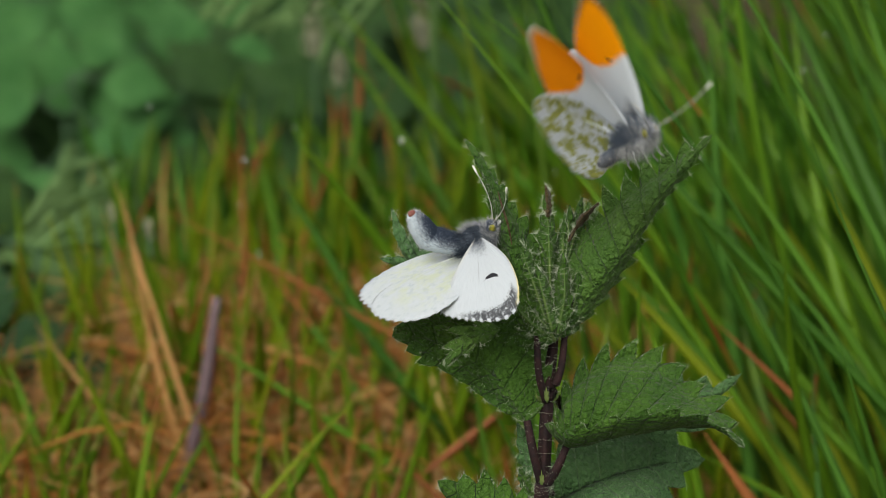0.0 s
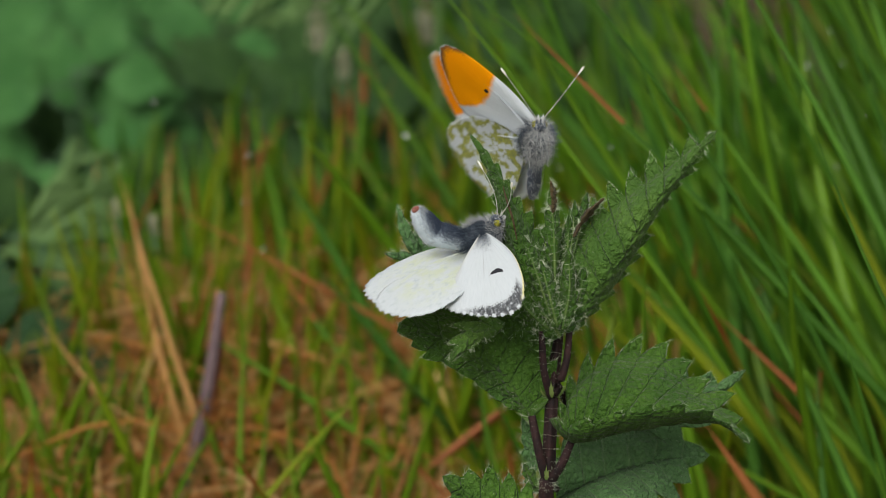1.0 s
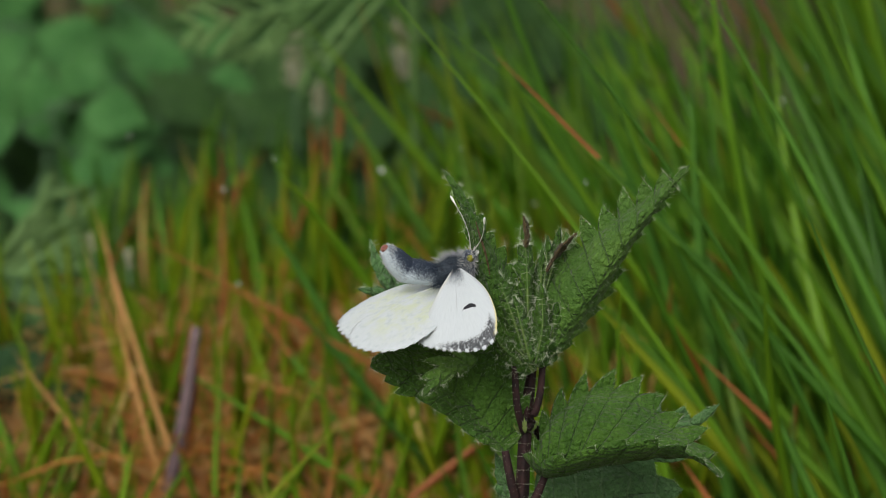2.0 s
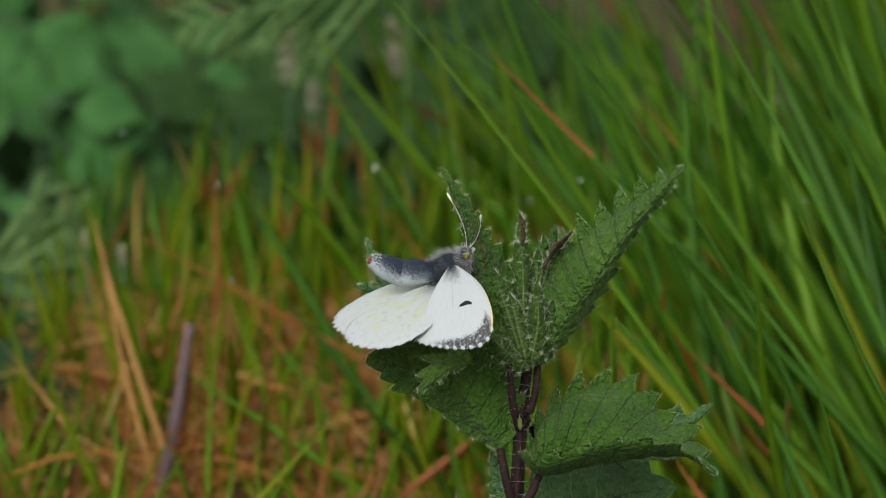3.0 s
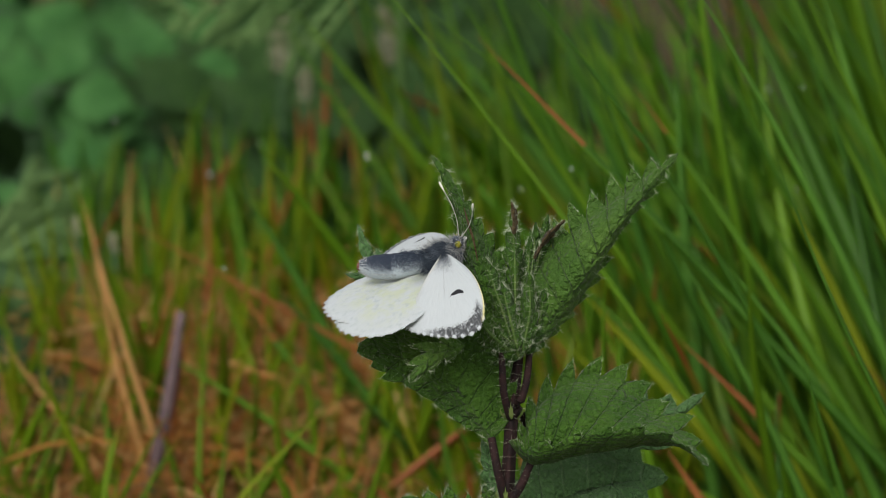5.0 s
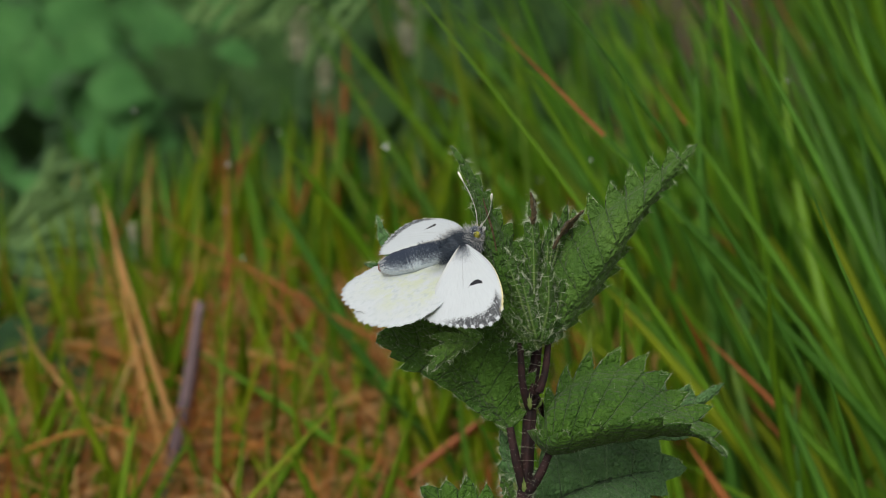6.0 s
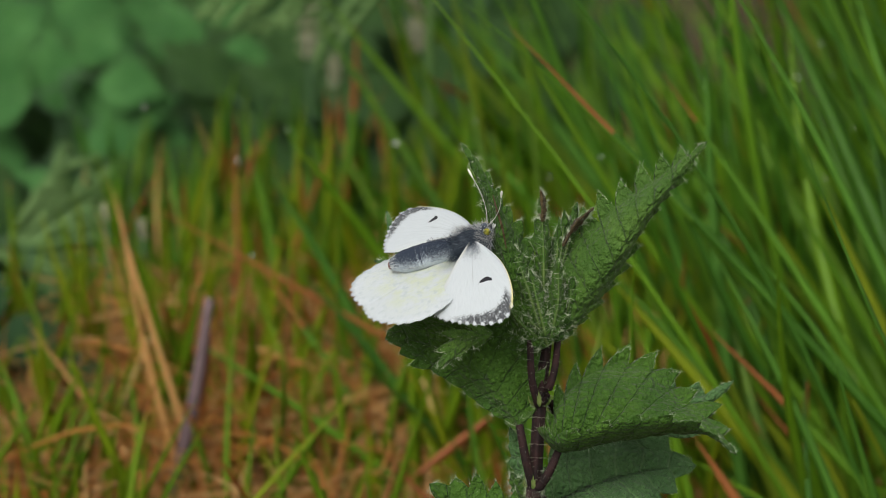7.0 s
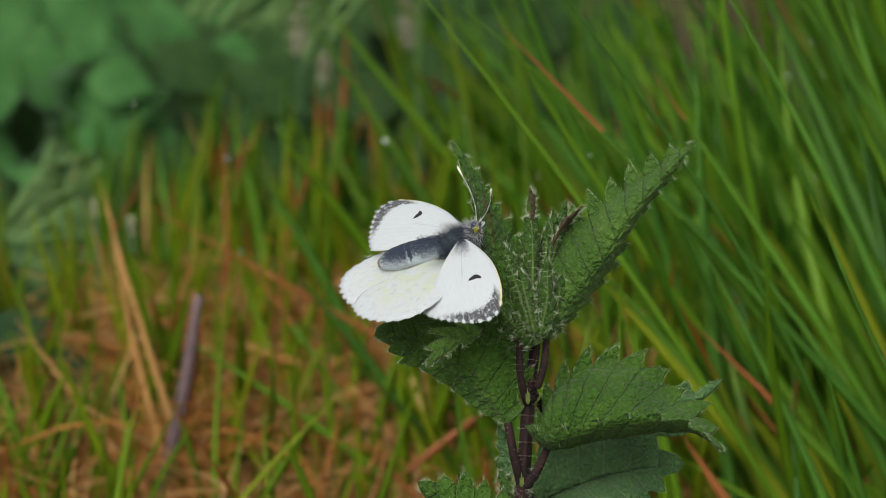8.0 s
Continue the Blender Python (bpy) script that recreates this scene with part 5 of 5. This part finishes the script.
sward("far_grass", "tall meadow grass far behind", GRASS_DARK, 1500, 9, lambda r: (r.uniform(-2.2, 2.2), r.uniform(1.2, 3.2)), (0.2, 0.4), (-0.1, 0.0), 0.2, (0.004, 0.008), 6)
sward("near_grass", "meadow grass round the nettle", GRASS, 500, 10, lambda r: r.choice(((r.uniform(-1.2, -0.38), r.uniform(-0.3, 1.1)), (r.uniform(0.48, 1.2), r.uniform(-0.3, 1.1)))), (0.12, 0.3), (-0.15, 0.0), 0.2, (0.003, 0.005), 7)

# single stalks and blades that stand out
STALK = "dry tan grass stalk, leaning"
one_blade(STRAW_ONE, (334, 738), (190, 312), 0.705, 0.0019, STALK, bow=(-0.0015, 0, 0), name="dry_stalk", category="dry grass", group="dry stalks")
one_blade(STRAW_ONE, (306, 742), (222, 450), 0.70, 0.0020, STALK, bow=(-0.002, 0, 0), name="dry_stalk", category="dry grass", group="dry stalks")
one_blade(STRAW_ONE, (260, 640), (205, 330), 0.73, 0.0018, STALK, name="dry_stalk", category="dry grass", group="dry stalks")
one_blade(STRAW_ONE, (180, 740), (40, 560), 0.70, 0.0016, STALK, name="dry_stalk", category="dry grass", group="dry stalks")
WITHERED = "rust-brown withered grass blade, leaning"
one_blade(RUST, (540, 470), (245, 352), 0.72, 0.0017, WITHERED, name="dry_stalk", category="dry grass", group="dry stalks")
one_blade(RUST, (420, 420), (415, 190), 0.80, 0.0018, WITHERED, name="dry_stalk", category="dry grass", group="dry stalks")
one_blade(RUST, (1330, 890), (1226, 770), 0.63, 0.0048, WITHERED, name="dry_stalk", category="dry grass", group="dry stalks")
one_blade(RUST, (1400, 860), (1236, 592), 0.67, 0.0026, WITHERED, name="dry_stalk", category="dry grass", group="dry stalks")
one_blade(RUST, (1030, 690), (905, 590), 0.70, 0.0022, WITHERED, name="dry_stalk", category="dry grass", group="dry stalks")
one_blade(RUST, (830, 395), (720, 330), 0.74, 0.0018, WITHERED, name="dry_stalk", category="dry grass", group="dry stalks")
RUSTY = "green grass blade with a rust-brown tip"
for a, b, dist, width, rust in (((596, 330), (630, 28), 0.86, 0.0036, 0.70), ((590, 400), (600, 170), 0.84, 0.0034, 0.78), ((1240, 420), (893, 40), 0.62, 0.0027, 0.84), ((1400, 500), (1172, 130), 0.64, 0.0027, 0.90),
                                ((1480, 830), (1248, 576), 0.63, 0.0034, 0.72), ((1540, 900), (1413, 692), 0.69, 0.0024, 0.66), ((560, 640), (455, 470), 0.73, 0.0024, 0.75), ((700, 640), (655, 425), 0.74, 0.0024, 0.8)):
    one_blade(BLADE, a, b, dist, width, RUSTY, rust=rust, bow=(0.003, 0, 0.001))
TALL = "long fresh green grass blade, leaning"
for a, b, dist, width in (((1568, 770), (1222, 0), 0.72, 0.0050), ((1500, 640), (1258, 0), 0.78, 0.0048), ((1250, 330), (1065, 0), 0.80, 0.0050),
                          ((1205, 270), (1140, 0), 0.78, 0.0034), ((1010, 300), (806, 8), 0.80, 0.0040), ((1000, 450), (780, 200), 0.76, 0.0036), ((1560, 520), (1390, 0), 0.74, 0.0062),
                          ((1420, 560), (1300, 150), 0.76, 0.0050), ((1490, 860), (1270, 520), 0.68, 0.0040), ((1220, 640), (1080, 480), 0.66, 0.0040), ((1540, 420), (1470, 0), 0.80, 0.0046),
                          ((690, 760), (470, 300), 0.74, 0.0042), ((640, 640), (520, 470), 0.72, 0.0036), ((480, 690), (318, 588), 0.70, 0.0026), ((300, 560), (290, 250), 0.82, 0.0040),
                          ((350, 480), (372, 250), 0.84, 0.0040), ((470, 520), (420, 200), 0.82, 0.0042), ((545, 500), (500, 190), 0.84, 0.0040), ((780, 760), (700, 420), 0.74, 0.0036),
                          ((215, 870), (225, 650), 0.70, 0.0030), ((40, 870), (-10, 620), 0.70, 0.0036), ((1568, 850), (1424, 786), 0.66, 0.0030), ((1390, 885), (1212, 808), 0.64, 0.0030)):
    one_blade(BLADE, a, b, dist, width, TALL, bow=(0.004, 0, 0.002))
YELLOW = "broad yellow-green grass blade, leaning"
for a, b, dist, width in (((1230, 640), (1075, 490), 0.64, 0.0046), ((1420, 860), (1180, 560), 0.68, 0.0034), ((1150, 700), (1010, 560), 0.70, 0.0036), ((1500, 700), (1330, 330), 0.70, 0.0034), ((1568, 640), (1430, 300), 0.68, 0.0036),
                          ((1568, 860), (1440, 600), 0.66, 0.0030), ((1080, 640), (1010, 500), 0.72, 0.0034), ((1160, 480), (1000, 300), 0.78, 0.0034), ((1480, 900), (1400, 700), 0.65, 0.0030), ((760, 860), (700, 640), 0.70, 0.0030)):
    one_blade(GRASS_LEFT, a, b, dist, width, YELLOW, bow=(0.003, 0, 0.002))
for a, b, dist, width in (((1090, 640), (1020, 560), 0.72, 0.0034), ((1500, 880), (1330, 690), 0.67, 0.0022), ((870, 740), (725, 850), 0.68, 0.0026), ((760, 880), (670, 790), 0.68, 0.0024), ((1200, 720), (1120, 620), 0.74, 0.003)):
    one_blade(RUST, a, b, dist, width, WITHERED, name="dry_stalk", category="dry grass", group="dry stalks")
rng = random.Random(31)
for _ in range(70):
    x, y, slope = rng.uniform(1010, 1650), rng.uniform(-160, 330), rng.gauss(0.42, 0.12)
    y += max(0, 1130 - x) * 0.8
    tip = rng.uniform(0.66, 0.86)
    one_blade(BLADE, (x + slope * 300, y + 300), (x, y), tip, rng.uniform(0.0026, 0.0058), TALL, bow=(rng.gauss(0.002, 0.005), 0, 0.002), dist_top=tip + rng.uniform(-0.02, 0.03))
line = smooth_path([deep(296, 905, 0.70), deep(328, 780, 0.70), deep(352, 660, 0.70), deep(371, 528, 0.70)], 6)
v, f = tube(line, taper([0.0018, 0.0017, 0.0016, 0.0011], len(line)), 10)
tagged(new("purple_stalk", mesh_of("purple_stalk", v, f, [PURPLE])), "smooth dull purple plant stalk, standing in dead grass", "stalk")

# broad-leaved plants behind; the darker ones also stand in for shaded gaps
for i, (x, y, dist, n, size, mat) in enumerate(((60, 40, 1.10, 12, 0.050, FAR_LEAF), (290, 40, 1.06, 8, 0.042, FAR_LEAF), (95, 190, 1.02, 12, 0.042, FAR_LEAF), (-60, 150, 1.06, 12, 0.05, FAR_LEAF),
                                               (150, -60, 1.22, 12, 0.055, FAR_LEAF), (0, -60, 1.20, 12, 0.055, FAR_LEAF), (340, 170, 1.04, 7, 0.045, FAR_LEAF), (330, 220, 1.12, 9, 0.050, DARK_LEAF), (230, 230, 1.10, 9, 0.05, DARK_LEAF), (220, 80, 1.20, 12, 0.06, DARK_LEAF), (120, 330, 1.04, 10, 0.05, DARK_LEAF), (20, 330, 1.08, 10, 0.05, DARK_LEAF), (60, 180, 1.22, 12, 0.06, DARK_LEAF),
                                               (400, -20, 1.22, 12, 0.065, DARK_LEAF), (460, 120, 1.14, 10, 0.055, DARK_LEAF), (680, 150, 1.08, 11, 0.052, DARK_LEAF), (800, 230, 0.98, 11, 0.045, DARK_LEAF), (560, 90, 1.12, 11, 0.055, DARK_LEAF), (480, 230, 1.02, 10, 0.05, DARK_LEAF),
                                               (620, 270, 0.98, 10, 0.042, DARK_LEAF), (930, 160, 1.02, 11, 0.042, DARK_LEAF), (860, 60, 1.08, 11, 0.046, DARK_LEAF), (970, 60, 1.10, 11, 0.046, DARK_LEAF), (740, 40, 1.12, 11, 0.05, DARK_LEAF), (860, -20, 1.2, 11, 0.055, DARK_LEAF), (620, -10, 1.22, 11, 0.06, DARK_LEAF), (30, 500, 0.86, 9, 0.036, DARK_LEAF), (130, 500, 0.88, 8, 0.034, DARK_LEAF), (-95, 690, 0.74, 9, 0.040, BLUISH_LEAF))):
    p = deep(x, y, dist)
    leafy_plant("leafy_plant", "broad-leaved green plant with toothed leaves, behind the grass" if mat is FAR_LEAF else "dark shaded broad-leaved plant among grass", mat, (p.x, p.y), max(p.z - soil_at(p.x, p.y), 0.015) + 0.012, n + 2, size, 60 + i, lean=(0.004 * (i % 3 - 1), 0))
feather_leaf("feathery_leaf", "finely cut grey-green leaf, spread like a fan", FEATHER, deep(-14, 455, 0.86), deep(250, 385, 0.86), 0.8, 42, 41)
feather_leaf("feathery_leaf", "grey-green feathery leaf hanging behind the grass", FEATHER, deep(760, -90, 0.84), deep(330, 12, 0.84), 0.9, 9, 42, False)
for x, y, r in ((700, 254, 0.0007), (1205, 373, 0.0004), (421, 285, 0.0004), (1410, 138, 0.0006), (446, 452, 0.0004), (1424, 790, 0.0005), (1527, 812, 0.0005), (255, 190, 0.0004), (1250, 530, 0.0004), (570, 710, 0.0004)):
    dew_drop(deep(x, y, 0.73), r)
rng = random.Random(17)
for _ in range(26):
    dew_drop(deep(rng.uniform(380, 1560), rng.uniform(60, 860), rng.uniform(0.66, 0.78)), rng.uniform(0.0002, 0.0004))
for x, y, dist, r in ((738, 45, 0.9, 0.006), (548, 60, 0.9, 0.005), (592, 128, 0.9, 0.003), (252, 408, 0.8, 0.0015), (188, 376, 0.8, 0.0015)):
    rng = random.Random(int(x))
    c = deep(x, y, dist)
    spots = [(c + Vector((rng.gauss(0, 0.25), rng.gauss(0, 0.25), rng.uniform(-1.6, 1.6))) * r, Vector((rng.gauss(0, 0.5), rng.gauss(0, 0.5), 1)).normalized()) for _ in range(120)]
    head = tagged(new("seed_head"), "pale fluffy seed head on a thin stem", "seed head", "seed heads")
    hv, hf = bristles(spots, rng, r * 0.7, 0.0004, 0.8)
    tagged(part("plume", mesh_of("plume", hv, hf, [SEEDHEAD], smooth=False), head), "fluffy pale seed plume", kind="stuff")
    v, f = tube([Vector((c.x, c.y, soil_at(c.x, c.y))), c], [0.0008, 0.0006], 7)
    part("stem", mesh_of("stem", v, f, [FEATHER_DARK]), head)


# ---- what moves ----
# seconds, millimetres by which the nettle's top sways to the right
SWAY = [(0.0, -0.20), (0.1, 0.45), (0.2, -0.25), (0.3, 0.44), (0.5, 0.33), (0.8, 0.14), (1.0, -0.10), (1.2, 0.30), (1.3, -0.34), (1.5, 0.05), (2.0, -0.50),
        (2.2, -0.40), (3.3, 0.15), (3.5, 0.31), (4.0, 0.29), (4.5, 0.03), (5.0, -0.05), (6.0, -0.07), (6.5, 0.02), (7.0, 0.0), (8.0, 0.0)]
# the male's flight: seconds, place, heading, pitch, roll, left and right flap, sweeps (fore left, right; hind left, right)
FLIGHT = [
    (0.0, 0.0297, -0.0260, 0.1766, -60, 28, 6, 98, 72, -12, 11, 0, 23),
    (0.1, 0.0358, -0.0084, 0.1557, 11, -1, 24, -39, -31, -1, -18, 0, -1),
    (0.2, 0.0474, -0.0207, 0.1389, 64, 31, 33, 10, 70, -13, 0, 11, 0),
    (0.3, 0.0541, -0.0079, 0.1516, 69, 46, 15, 18, 23, -12, 17, 4, 17),
    (0.4, 0.0569, 0.0055, 0.1708, 123, 74, 3, -111, -34, 7, 1, 0, 11),
    (0.5, 0.0398, 0.0091, 0.1796, 104, 47, -5, -78, 13, -19, 5, 22, 19),
    (0.6, 0.0258, 0.0065, 0.1697, 102, 25, -4, -45, -58, -9, -6, -4, 20),
    (0.7, 0.0215, 0.0150, 0.1733, 105, 36, -20, -33, -77, -20, 5, -9, 2),
    (0.8, 0.0003, 0.0175, 0.1853, 91, 84, 8, -47, -46, 19, 19, 0, 0),
    (0.9, -0.0095, 0.0260, 0.1870, 10, 50, 10, 30, -20, 0, 0, 0, 0),
    (1.0, 0.0149, 0.0253, 0.1588, -81, 62, -3, 140, 46, -25, -15, 0, -3),
    (1.1, 0.0057, 0.0309, 0.1588, -78, 47, -16, 120, 60, -19, -17, 0, 4),
    (1.2, 0.0110, 0.0321, 0.1501, -50, 19, -25, -9, -58, 23, 34, 0, 0),
    (1.3, 0.0202, 0.0331, 0.1531, -96, 84, 0, -39, -25, 7, 10, 0, 0),
    (1.4, -0.0127, 0.0440, 0.1766, -86, 40, -3, 54, 62, 14, 20, 0, 0),
    (1.5, -0.0500, 0.0500, 0.2100, -120, 30, 0, -10, -10, 10, 10, 0, 0),
    (1.7, -0.1300, 0.0300, 0.2500, -150, 25, 0, 50, 50, 5, 5, 0, 0),
    (2.0, -0.3000, -0.0200, 0.3000, -170, 20, 0, -20, -20, 5, 5, 0, 0),
    (3.0, -0.7500, -0.1500, 0.4200, -175, 15, 0, 40, 40, 5, 5, 0, 0),
    (5.0, -1.1500, -0.3000, 0.4600, -175, 10, 0, -10, -10, 5, 5, 0, 0),
    (8.0, -1.6000, -0.4500, 0.5000, -175, 5, 0, 30, 30, 5, 5, 0, 0),
]


def dense(rows, limit=70):
    """Adds a middle row wherever a turn is wider than the limit."""
    out = [rows[0]]
    for row in rows[1:]:
        while True:
            t0, m0 = out[-1]
            t1, m1 = row
            q0, q1 = m0.to_quaternion(), m1.to_quaternion()
            turn = math.degrees(q0.rotation_difference(q1).angle)
            turn = min(turn, 360 - turn)
            if turn < limit or frame(t1) - frame(t0) < 2:
                break
            steps = min(math.ceil(turn / limit), frame(t1) - frame(t0))
            k = 1 / steps
            t = t0 + max(1, round((frame(t1) - frame(t0)) * k)) / FPS
            k = (t - t0) / (t1 - t0)
            out.append((t, Matrix.LocRotScale(m0.translation.lerp(m1.translation, k), q0.slerp(q1, k), None)))
        out.append(row)
    return out


def heading(x, y, z, yaw, pitch, roll):
    return Matrix.Translation((x, y, z)) @ pose(0, 0, 0, 0, 0, yaw) @ pose(0, 0, 0, 0, -pitch, 0) @ pose(0, 0, 0, roll)


SEAT = heading(*site(4.3, 1.0, 0.1), -6, 20, 19)


def motions():
    leaning = [(t, pose(*ROOT) @ pose(0, 0, 0, 0, math.degrees(s / 150))) for t, s in SWAY]
    walk(NETTLE_PLANT, leaning)
    off = pose(*ROOT).inverted()
    walk(FEMALE, [(t, m @ off @ SEAT) for t, m in leaning])
    # the female's far wings rise late in the clip; her abdomen sinks and straightens
    far = {"F": ((0.0, -62, 5, -12), (2.2, -56, 8, -12), (3.3, -40, 14, -10), (4.5, -26, 19, -8), (5.8, -22, 25, -1), (6.5, -16, 29, -1), (7.0, -12, 31, -2), (8.0, -7, 34, -2)),
           "H": ((0.0, -14, 66, 0), (2.2, -14, 66, 0), (3.3, -14, 66, 0), (4.5, -14, 66, 1), (5.8, -12, 65, 3), (6.5, -10, 64, 4), (7.0, -9, 63, 4), (8.0, -6, 61, 4))}
    near = {"F": (0.5, -16.8, -4), "H": (11, -5, 1)}
    low = {("F", 1): 0.0, ("F", -1): -0.1, ("H", 1): 2.9, ("H", -1): 2.0}
    for wing in ("F", "H"):
        walk(FEMALE_WINGS[wing, 1], [(r[0], wing_pose(1, wing == "F", *r[1:], low[wing, 1])) for r in far[wing]])
        walk(FEMALE_WINGS[wing, -1], [(t, wing_pose(-1, wing == "F", *near[wing], low[wing, -1])) for t in (0.0, 8.0)])
    bends = ((0.0, 40, 40), (1.0, 39, 39), (1.5, 37, 38), (2.2, 33, 35), (3.3, 17, 22), (4.0, 13, 18), (4.5, 11, 15), (4.7, 10, 14), (5.8, 1, 2), (6.5, 0, 0), (8.0, 0, -2))
    walk(FEMALE_ABDOMEN, [(t, pose(-0.0028 * SIZE, 0, 0, 0, a)) for t, a, b in bends])
    walk(FEMALE_TAIL, [(t, pose(TAIL_HINGE / 1000 * SIZE, 0, 0, 0, b)) for t, a, b in bends])
    walk(MALE, dense([(r[0], heading(*r[1:7])) for r in FLIGHT]))
    walk(MALE_ABDOMEN, [(t, pose(-0.0028 * SIZE, 0, 0, 0, -4)) for t in (0.0, 8.0)])
    for side, flap, fore, hind in ((1, 7, 9, 11), (-1, 8, 10, 12)):
        walk(MALE_WINGS["F", side], dense([(r[0], wing_pose(side, True, r[flap], r[fore])) for r in FLIGHT]))
        walk(MALE_WINGS["H", side], dense([(r[0], wing_pose(side, False, r[flap] - 4, r[hind])) for r in FLIGHT]))


motions()
